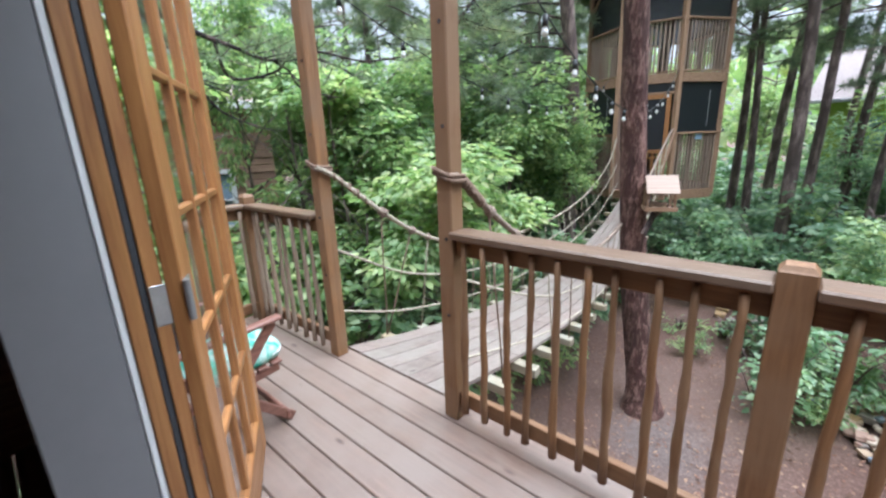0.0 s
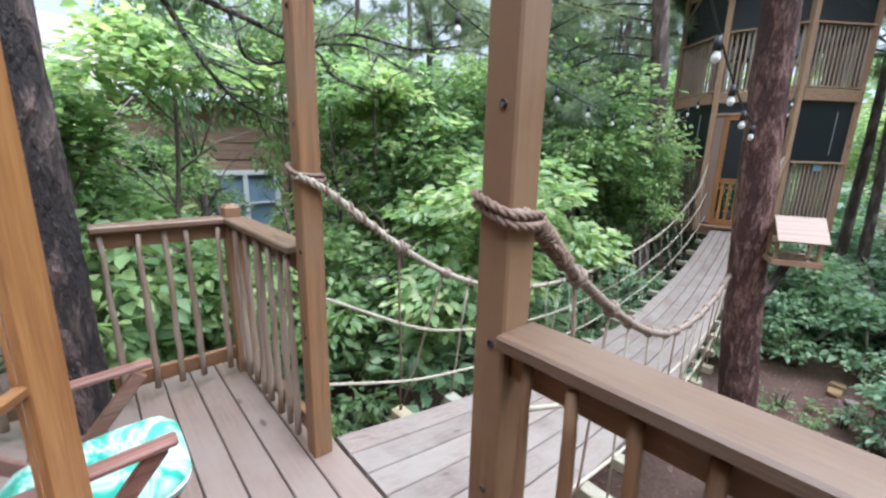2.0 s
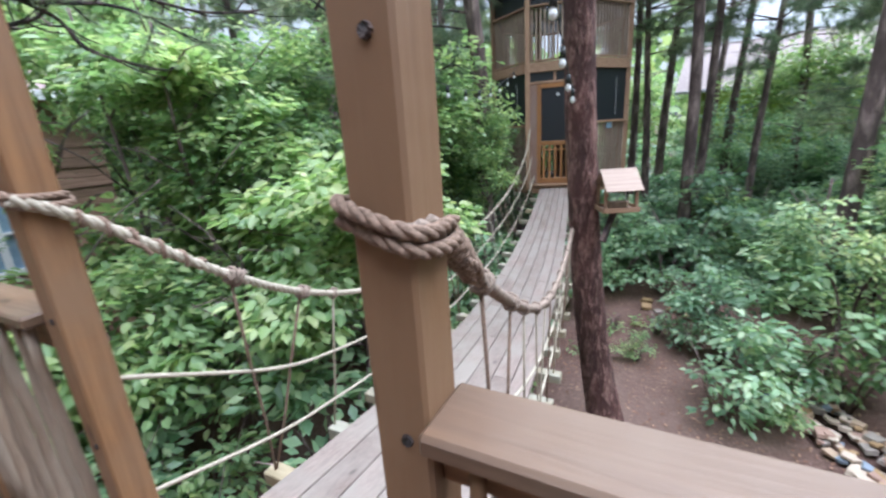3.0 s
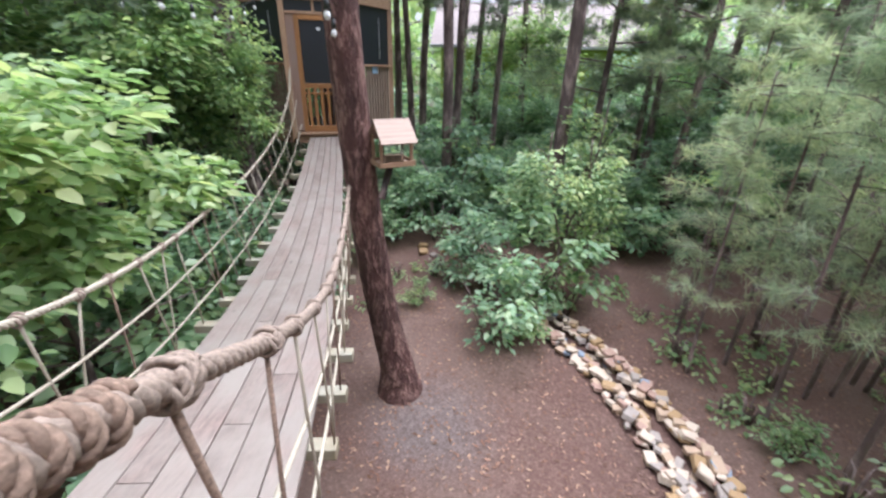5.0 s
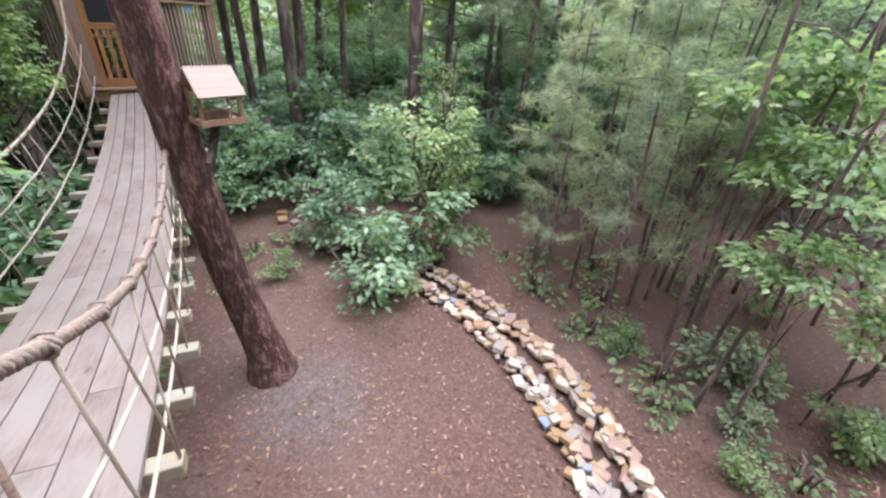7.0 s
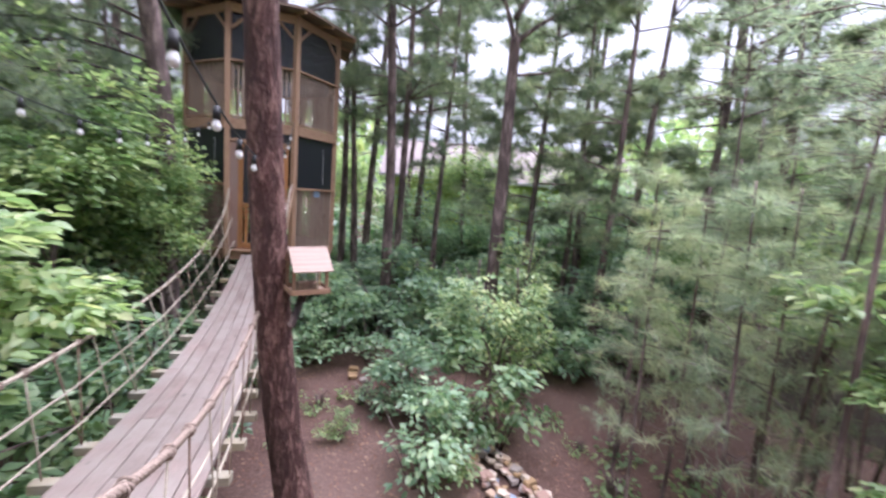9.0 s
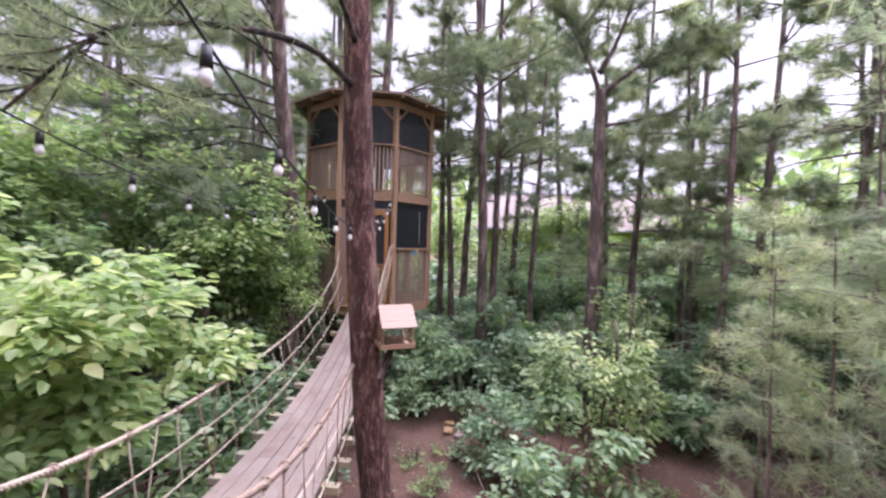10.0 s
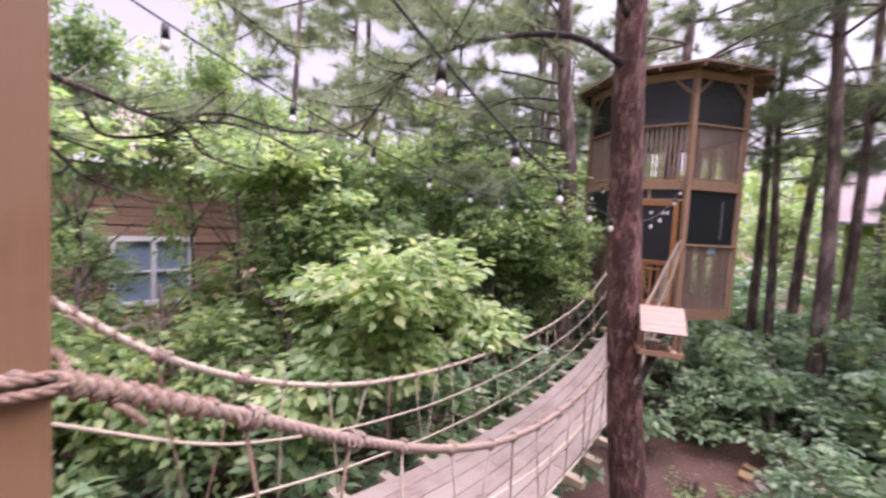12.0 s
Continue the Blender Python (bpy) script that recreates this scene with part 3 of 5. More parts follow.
# ---- folding chair and its cushion ----
def folding_chair():
    t = thing("folding_chair", "red-brown wooden folding deck chair facing the woods", "chair", at=(-2.17, 0.77, 0))
    for sx in (-0.28, 0.28):
        part("armrest", beam((sx, -0.26, 0.60), (sx, 0.29, 0.635), 0.055, 0.022, 0.006), chair_wood, t)
        part("leg", beam((sx * 0.93, 0.25, 0.61), (sx * 0.93, -0.24, 0.012), 0.022, 0.05, 0.004), chair_wood, t)
        part("leg", beam((sx * 0.86, -0.3, 0.57), (sx * 0.86, 0.3, 0.012), 0.022, 0.05, 0.004), chair_wood, t)
        part("seat_rail", beam((sx * 0.79, -0.22, 0.29), (sx * 0.79, 0.27, 0.335), 0.022, 0.045, 0.004), chair_wood, t)
        part("back_post", beam((sx * 0.72, -0.16, 0.28), (sx * 0.72, -0.46, 0.86), 0.022, 0.045, 0.004), chair_wood, t)
    for i in range(7):
        y = -0.19 + i * 0.074
        part("seat_slat", beam((-0.245, y, 0.327 + (y + 0.2) * 0.09), (0.245, y, 0.327 + (y + 0.2) * 0.09), 0.055, 0.014, 0.003), chair_wood, t)
    for i in range(6):
        f = 0.25 + i * 0.14
        y, z = -0.16 - 0.3 * f, 0.28 + 0.58 * f
        part("back_slat", beam((-0.225, y + 0.02, z + 0.01), (0.225, y + 0.02, z + 0.01), 0.014, 0.055, 0.003), chair_wood, t)
    part("stretcher", beam((-0.26, 0.27, 0.045), (0.26, 0.27, 0.045), 0.022, 0.045, 0.004), chair_wood, t)
    return t


folding_chair()


def cushion(at, w, d, h, tilt):
    bm = bmesh.new()
    n = 14
    top, bot = [], []
    for lay, s in ((top, 1), (bot, -1)):
        for j in range(n + 1):
            for i in range(n + 1):
                u, v = 2 * i / n - 1, 2 * j / n - 1
                k = (1 - abs(u) ** 5) * (1 - abs(v) ** 5)
                x, y = u * (1 - 0.16 * v ** 6) * w / 2, v * (1 - 0.16 * u ** 6) * d / 2
                z = s * (0.012 + (h / 2) * max(0, k) ** 0.4 + 0.004 * noise.noise((x * 9, y * 9, s)))
                lay.append(bm.verts.new((x, y, z)))
    m = n + 1
    for j in range(n):
        for i in range(n):
            a = j * m + i
            bm.faces.new((top[a], top[a + 1], top[a + m + 1], top[a + m]))
            bm.faces.new((bot[a], bot[a + m], bot[a + m + 1], bot[a + 1]))
    rim = [i for i in range(n)] + [n + m * j for j in range(n)] + [n * m + i for i in range(n, 0, -1)] + [m * j for j in range(n, 0, -1)]
    for a, b in zip(rim, rim[1:] + rim[:1]):
        bm.faces.new((top[a], bot[a], bot[b], top[b]))
    o = part("seat_cushion", bm, cloth_mat, smooth=True)
    o.matrix_basis = pose(*at, tilt, 0, 0)
    piping = part("piping", tube(smooth_path([(w / 2 * 0.97 * math.copysign(abs(math.cos(a)) ** 0.4, math.cos(a)), d / 2 * 0.97 * math.copysign(abs(math.sin(a)) ** 0.4, math.sin(a)), 0) for a in [i * math.pi / 16 + 0.01 for i in range(33)]], 60), 0.006, 6), white_paint, o, "pale edge piping", smooth=True)
    return tagged(o, "teal, green and white tropical print seat cushion on the chair", "cushion")


cushion((-2.17, 0.86, 0.397), 0.47, 0.49, 0.075, 5.0)


# ---- rope bridge ----
def bridge_mid(y):
    u = y - EDGE
    return -1.891 - 0.1194 * u


def bridge_z(y):
    u = y - EDGE
    return -0.2799 * u + 0.0241 * u * u + 0.0009 * u ** 3


def bridge_half(y):
    u = y - EDGE
    return 0.489 + 0.0048 * u - 0.0025 * u * u


BRIDGE_END = 10.72
bridge = thing("rope_bridge", "sagging plank rope bridge running to the tower", "bridge")


def plank(k, n, y0, y1):
    """One plank of n side by side, bent along the sag from y0 to y1."""
    bm = bmesh.new()
    rings = []
    m = max(2, int((y1 - y0) / 0.3))
    for i in range(m + 1):
        y = y0 + (y1 - y0) * i / m
        h = bridge_half(y)
        w = 2 * h / n
        a, b = bridge_mid(y) - h + w * k + 0.0035, bridge_mid(y) - h + w * (k + 1) - 0.0035
        z = bridge_z(y) + 0.003 * noise.noise((k * 3.1, y * 0.7, 0))
        rings.append([bm.verts.new(c) for c in ((a, y, z - 0.034), (a, y, z - 0.004), (a + 0.004, y, z), (b - 0.004, y, z), (b, y, z - 0.004), (b, y, z - 0.034))])
    for r, s in zip(rings, rings[1:]):
        for i in range(6):
            bm.faces.new((r[i], r[(i + 1) % 6], s[(i + 1) % 6], s[i]))
    bm.faces.new(rings[0][::-1])
    bm.faces.new(rings[-1])
    bmesh.ops.recalc_face_normals(bm, faces=bm.faces)
    return bm


PLANKS = 6
for k in range(PLANKS):
    cuts = [EDGE + 0.022] + [EDGE + c for c in ((2.4, 5.0, 7.4), (1.3, 3.9, 6.4), (3.0, 5.6, 8.0), (1.7, 4.3, 6.6), (2.2, 4.9, 7.2), (1.1, 3.5, 6.0), (2.7, 5.3, 7.7))[k]] + [BRIDGE_END]
    for y0, y1 in zip(cuts, cuts[1:]):
        part("plank", plank(k, PLANKS, y0, y1 - 0.006), bridge_wood, bridge)
JOISTS = [2.32 + 0.495 * i for i in range(17)]
for i, y in enumerate(JOISTS):
    x, h, z = bridge_mid(y), bridge_half(y) + 0.17, bridge_z(y) - 0.036
    dx = 0.03 * math.sin(i * 2.1)
    part("joist", box((x - h + dx, y - 0.045, z - 0.075), (x + h + dx, y + 0.045, z), 0.005), joist_wood, bridge)


def hand_path(side):
    """The hand rope: from its porch post down and along the bridge to the tower."""
    if side > 0:
        return [(-1.19, 1.605, 1.325), (-1.19, 1.72, 1.3), (-1.285, 2.09, 1.084), (-1.337, 2.5, 0.847), (-1.398, 3.0, 0.603), (-1.466, 3.6, 0.4), (-1.554, 4.4, 0.275),
                (-1.662, 5.4, 0.29), (-1.8, 6.6, 0.48), (-1.95, 7.8, 0.78), (-2.12, 9.0, 1.1), (-2.28, 10.2, 1.42), (-2.36, 10.83, 1.55)]
    return [(-2.27, 1.605, 1.35), (-2.26, 1.74, 1.27), (-2.245, 2.09, 0.995), (-2.335, 2.5, 0.76), (-2.463, 3.0, 0.557), (-2.608, 3.6, 0.388), (-2.792, 4.4, 0.24),
            (-2.999, 5.4, 0.13), (-3.2, 6.6, 0.075), (-3.35, 7.8, 0.12), (-3.43, 9.0, 0.35), (-3.47, 10.1, 0.86), (-3.52, 10.62, 1.4)]


def rope(pts, r, n, lay=60.0):
    return twisted(smooth_path(pts, n), r, lay)


def twisted(path, r, lay, k=3, sides=6):
    """Rope of k strands laid round each other along a path."""
    bm = bmesh.new()
    lines = [[] for _ in range(k)]
    run, prev = 0.0, None
    for i, p in enumerate(path):
        d = (path[min(i + 1, len(path) - 1)] - path[max(i - 1, 0)]).normalized()
        u = prev - d * prev.dot(d) if prev else d.orthogonal()
        u.normalize()
        prev = u
        w = d.cross(u)
        if i:
            run += (p - path[i - 1]).length
        for j in range(k):
            a = run * lay + 2 * math.pi * j / k
            lines[j].append(p + (u * math.cos(a) + w * math.sin(a)) * r * 0.5)
    for ln in lines:
        tube(ln, r * 0.56, sides, 0.0, 1.0, bm)
    return bm


RIGHT, LEFT = hand_path(1), hand_path(-1)
rails = {}
for side, pts, r in ((1, RIGHT, 0.0195), (-1, LEFT, 0.0165)):
    rails[side] = tagged(part("hand_rope", rope(pts, r, 1100, 62.0), rope_fibre if side > 0 else pale_cord, smooth=True), "thick twisted beige hand rope of the bridge", "rope", "bridge hand ropes")


def on_path(pts, y):
    p = smooth_path(pts, 900)
    return min(p, key=lambda v: abs(v.y - y))


def coil(centre_path, turns, r):
    """Rope wound round a path."""
    P = smooth_path(centre_path, 60)
    out = []
    n = int(turns * 30)
    for i in range(n + 1):
        s = i / n
        j = s * 58
        p = P[int(j)].lerp(P[int(j) + 1], j - int(j))
        d = (P[int(j) + 1] - P[int(j)]).normalized()
        u = d.orthogonal().normalized()
        w = d.cross(u)
        a = 2 * math.pi * turns * s
        q = r * (1 + 0.3 * noise.noise((s * 11, turns, r * 50)))
        out.append(p + (u * math.cos(a) + w * math.sin(a)) * q)
    return out


# rope wound round the porch posts and the lashed rope ends
for side, (px, py), pts in ((1, POST_B, RIGHT), (-1, POST_A, LEFT)):
    z0 = 1.32 if side > 0 else 1.345
    loop = []
    h = 0.054
    for k in range(2):
        z = z0 + 0.021 * k
        loop += [(px - h, py - h, z + 0.022), (px + h, py - h, z - 0.012), (px + h, py + h, z - 0.02), (px - h, py + h, z + 0.012)]
    lash = tagged(part("rope_lashing", rope(loop[:-1], 0.0105, 220, 90.0), brown_rope, smooth=True), "brown rope lashed round the porch post", "rope", "rope lashings")
    a = [on_path(pts, y) for y in (1.71, 1.8, 1.9, 2.0)]
    knot = part("knot", twisted(coil(a, 9 if side > 0 else 5, 0.02 if side > 0 else 0.017), 0.0082 if side > 0 else 0.0075, 150.0), brown_rope, lash, "frayed rope knot", smooth=True)
    part("tail", twisted(smooth_path([a[1] + Vector((0.02, 0, -0.02)), a[1] + Vector((0.03, 0.025, -0.04)), a[1] + Vector((0.025, 0.05, -0.075))], 30), 0.0075, 140.0), brown_rope, lash, smooth=True)
    for yy, tn in ((2.1, 3), (2.47, 2)):
        b = [on_path(pts, yy + d) for d in (-0.024, 0.0, 0.024)]
        part("whipping", twisted(coil(b, tn, 0.0255), 0.0075, 130.0), rope_fibre, lash, smooth=True)

# cords: side ropes along the bridge and the lacing down to the joists
for side, pts in ((1, RIGHT), (-1, LEFT)):
    for f, nm in ((0.62, "upper"), (0.25, "lower")):
        line = []
        for i, y in enumerate([1.72] + JOISTS + [10.8]):
            top = on_path(pts, y)
            x = bridge_mid(y) + side * (bridge_half(y) + 0.11)
            zb = bridge_z(y) - 0.05
            line.append((x + (top.x - x) * f, y, zb + (top.z - zb) * f - 0.012 * math.sin(i * 3.1)))
        tagged(part("side_cord", tube(smooth_path(line, 150), 0.0085, 7, 0.0, 6.0, None, 3, 90.0), pale_cord, smooth=True), "pale rope strung along the bridge side", "rope", "bridge side cords")
    for i, y in enumerate(JOISTS):
        x = bridge_mid(y) + side * (bridge_half(y) + 0.13)
        foot = Vector((x, y, bridge_z(y) - 0.06))
        for dy in ((-0.1,) if i % 2 else (0.13, -0.24)):
            top = on_path(pts, y + dy)
            c = tagged(part("lacing_cord", tube([foot, foot.lerp(top, 0.33) + Vector((0, 0.01, 0)), foot.lerp(top, 0.66), top], 0.0062, 6), pale_cord if i % 3 else brown_rope, smooth=True), "thin rope tying the hand rope to a joist", "rope", "bridge lacing cords")
            part("hitch", tube(coil([top + Vector((0, -0.02, 0)), top, top + Vector((0, 0.02, 0))], 2, 0.0235), 0.0055, 6), rope_fibre, c, smooth=True)


# ---- bird feeder and its tree ----
def limb(path, r0, r1, n=24, sides=9, rough=0.18, freq=5.0):
    p = smooth_path(path, n)
    return tube(p, [r0 + (r1 - r0) * (i / (n - 1)) ** 0.8 for i in range(n)], sides, rough, freq)


def bird_feeder():
    t = thing("bird_feeder", "pale wooden bird feeder with a gable roof fixed to the pine", "bird feeder", at=(-1.262, 5.69, 0.56))
    t.rotation_euler = (0, 0, radians(25))
    part("tray", box((-0.17, -0.14, 0), (0.17, 0.14, 0.02), 0.003), feeder_roof_wood, t)
    for x0, x1, y0, y1 in ((-0.17, 0.17, -0.152, -0.14), (-0.17, 0.17, 0.14, 0.152), (-0.182, -0.17, -0.152, 0.152), (0.17, 0.182, -0.152, 0.152)):
        part("lip", box((x0, y0, 0), (x1, y1, 0.05), 0.003), tower_trim[0], t)
    for sx in (-0.15, 0.15):
        for sy in (-0.11, 0.11):
            part("upright", box((sx - 0.014, sy - 0.014, 0.02), (sx + 0.014, sy + 0.014, 0.27), 0.002), tower_trim[2], t)
    for s in (-1, 1):
        part("roof_panel", beam((-0.18, s * 0.098, 0.32), (0.18, s * 0.098, 0.32), 0.29, 0.016, 0.003, up=(0, s * 0.95, 1)), feeder_roof_wood, t)
    part("seed_hopper", box((-0.1, -0.05, 0.02), (0.1, 0.05, 0.24), 0.006), clear_glass, t, "clear plastic seed hopper")
    part("seed", box((-0.09, -0.04, 0.022), (0.09, 0.04, 0.1), 0.01), stone_mats[0], t, "heap of bird seed")
    part("bracket", beam((-0.16, -0.1, -0.3), (-0.02, 0.0, -0.003), 0.05, 0.06), dark_bark, t, "dark wooden bracket")
    return t


bird_feeder()


def pine_branches(base_pts, r0, tufts, length, seed, twig=0.5, per=34):
    """A limb with side twigs that carry needle tufts: its bmesh and the tuft tips and ways."""
    rs = random.Random(seed)
    bm = limb(base_pts, r0, 0.008)
    P = smooth_path(base_pts, 60)
    tips, ways = [], []
    for i in range(tufts):
        j = int(60 * (0.25 + 0.74 * rs.random() ** 0.7)) - 1
        p = P[min(j, 58)]
        d = (P[min(j + 1, 59)] - P[max(j - 1, 0)]).normalized()
        s = (d * rs.uniform(0.2, 1) + Vector((rs.uniform(-1, 1), rs.uniform(-1, 1), rs.uniform(-0.35, 0.7)))).normalized() * twig * rs.uniform(0.4, 1.2)
        mid = p + s * 0.5 + Vector((0, 0, -0.06 * twig))
        end = p + s
        tube([p, mid, end], [0.008, 0.006, 0.003], 5, 0.0, 1.0, bm)
        for k in (0.55, 0.8, 1.0):
            q = p + s * k
            tips.append(q)
            ways.append(s.normalized() + Vector((0, 0, 0.25)))
    return bm, tips, ways


main_pine = thing("pine_tree", "tall reddish pine trunk standing beside the rope bridge", "tree")
TRUNK = [(-1.25, 5.86, GROUND - 0.15), (-1.3, 5.9, -2.0), (-1.42, 5.94, -1.4), (-1.533, 5.903, -0.5), (-1.599, 5.827, 0.5), (-1.648, 5.743, 1.5), (-1.677, 5.653, 2.5), (-1.687, 5.554, 3.5), (-1.68, 5.395, 5.0), (-1.66, 5.2, 9.5)]


def trunk_mesh(path, r0, r1, n=150, sides=26, flare=0.5, plates=0.055, freq=9.0):
    p = smooth_path(path, n)
    z0 = p[0].z + 0.15
    rad = [(r0 + (r1 - r0) * i / (n - 1)) * (1 + flare * math.exp(-max(0, v.z - z0) / 0.25)) for i, v in enumerate(p)]
    bm = bmesh.new()
    tube(p, rad, sides, 0.0, 1.0, bm)
    for k, v in enumerate(bm.verts):
        c = p[min(k // sides, n - 1)]
        o = v.co - c
        a = math.atan2(o.y, o.x)
        f = noise.noise((math.cos(a) * 2.6, math.sin(a) * 2.6, v.co.z * freq * 0.35)) * 0.6 + noise.noise((math.cos(a) * 6, math.sin(a) * 6, v.co.z * freq)) * 0.6
        v.co = c + o * (1 + plates * f)
    return bm


part("trunk", trunk_mesh(TRUNK, 0.2, 0.115), pine_bark, main_pine, smooth=True)
PINE_BOUGHS = [
    ([(-1.67, 5.6, 3.12), (-1.9, 4.95, 3.24), (-2.18, 4.3, 3.09), (-2.56, 3.92, 2.92), (-2.7, 3.72, 2.71), (-2.99, 3.54, 2.26)], 0.036, 30),
    ([(-1.68, 5.55, 3.5), (-1.68, 5.0, 3.7), (-1.75, 4.35, 3.8), (-2.3, 3.6, 4.1), (-3.0, 3.0, 4.3)], 0.034, 40),
    ([(-1.68, 5.45, 4.4), (-2.3, 5.2, 4.9), (-3.2, 5.6, 5.2)], 0.03, 36),
    ([(-1.67, 5.4, 5.0), (-1.2, 4.2, 5.6), (-0.7, 3.4, 6.0)], 0.03, 30),
]
needles_at = []
for path, r, tufts in PINE_BOUGHS:
    bm, tips, ways = pine_branches(path, r, tufts, 1, len(needles_at) + 3, 0.55)
    part("limb", bm, dark_bark, main_pine, smooth=True)
    needles_at.append((tips, ways))
for tips, ways in needles_at:
    o = new("crown", needle_mesh("crown", needle_mat, [tuple(v) for v in tips], [tuple(v) for v in ways], 34, 0.18, 0.004))
    o.parent = main_pine

# the tree that grows through the deck, and its drooping limbs
deck_tree = thing("deck_tree", "dark rough pine trunk growing up through the deck", "tree")
part("trunk", trunk_mesh([(-3.38, 0.75, GROUND - 0.1), (-3.36, 0.74, 0.0), (-3.42, 0.73, 1.6), (-3.55, 0.70, 4.0), (-3.7, 0.65, 8.0)], 0.19, 0.13, flare=0.2, plates=0.09), dark_bark, deck_tree, smooth=True)
for path, r, tufts in (
    ([(-3.5, 0.72, 3.1), (-4.0, 0.98, 3.0), (-4.4, 1.35, 2.78), (-4.48, 1.72, 2.6), (-4.48, 2.15, 2.48), (-4.5, 2.6, 2.39), (-4.55, 3.2, 2.48), (-4.8, 3.9, 2.4)], 0.05, 18),
    ([(-4.0, 0.95, 2.98), (-4.45, 1.25, 2.85), (-4.62, 1.6, 2.5), (-4.68, 1.8, 2.2), (-4.75, 2.2, 2.05)], 0.045, 10),
    ([(-3.52, 0.72, 3.6), (-4.2, 1.6, 3.75), (-4.4, 2.8, 3.6), (-4.5, 3.8, 3.3)], 0.035, 34),
):
    bm, tips, ways = pine_branches(path, r, tufts, 1, int(r * 1000) + tufts, 0.45)
    part("limb", bm, dark_bark, deck_tree, smooth=True)
    o = new("crown", needle_mesh("crown", needle_mat, [tuple(v) for v in tips], [tuple(v) for v in ways], 22, 0.16))
    o.parent = deck_tree

# bare dead side limbs of the deck tree
for path, r in (
    ([(-4.62, 1.6, 2.5), (-4.66, 1.77, 2.2), (-4.68, 1.96, 1.95), (-4.68, 2.12, 1.82), (-4.64, 2.49, 1.68)], 0.022),
    ([(-4.48, 2.0, 2.5), (-4.64, 2.18, 2.2), (-4.56, 2.62, 2.28), (-4.49, 2.77, 2.44), (-4.35, 3.04, 2.75)], 0.02),
    ([(-4.5, 2.6, 2.39), (-4.52, 2.78, 2.31), (-4.51, 2.9, 2.14), (-4.4, 3.28, 2.04)], 0.016),
    ([(-4.5, 2.6, 2.39), (-4.3, 3.0, 2.5), (-4.05, 3.5, 2.42), (-3.8, 4.0, 2.5)], 0.018),
):
    bm, tips, ways = pine_branches(path, r, 9, 1, int(r * 900), 0.35)
    part("limb", bm, dark_bark, deck_tree, smooth=True)


# ---- tower treehouse ----
TW_C, TW_R = Vector((-3.22, 12.2, 0)), 1.62
TW_A0 = -1.0     # bearing of the corner between door face and window face
FLOOR_Z, MID_Z, RAIL_Z, EAVE_Z = 0.22, 2.76, 3.93, 4.96


def tw(i, r=TW_R, z=0.0):
    a = TW_A0 + radians(45) * i
    return TW_C + Vector((math.cos(a) * r, math.sin(a) * r, z))


tower = thing("tower_house", "two-storey octagonal screened wooden tower on a pine", "tree house", at=(0, 0, -0.085))


def floor_slab(name, z0, z1, r, mat, label=""):
    bm = bmesh.new()
    lo = [bm.verts.new(tw(i, r, z0)) for i in range(8)]
    hi = [bm.verts.new(tw(i, r, z1)) for i in range(8)]
    bm.faces.new(lo[::-1])
    bm.faces.new(hi)
    for i in range(8):
        bm.faces.new((lo[i], lo[(i + 1) % 8], hi[(i + 1) % 8], hi[i]))
    return part(name, bm, mat, tower, label)


floor_slab("lower_floor", FLOOR_Z - 0.06, FLOOR_Z, TW_R - 0.05, tower_wood[0])
floor_slab("upper_floor", MID_Z, MID_Z + 0.05, TW_R - 0.05, tower_wood[0])
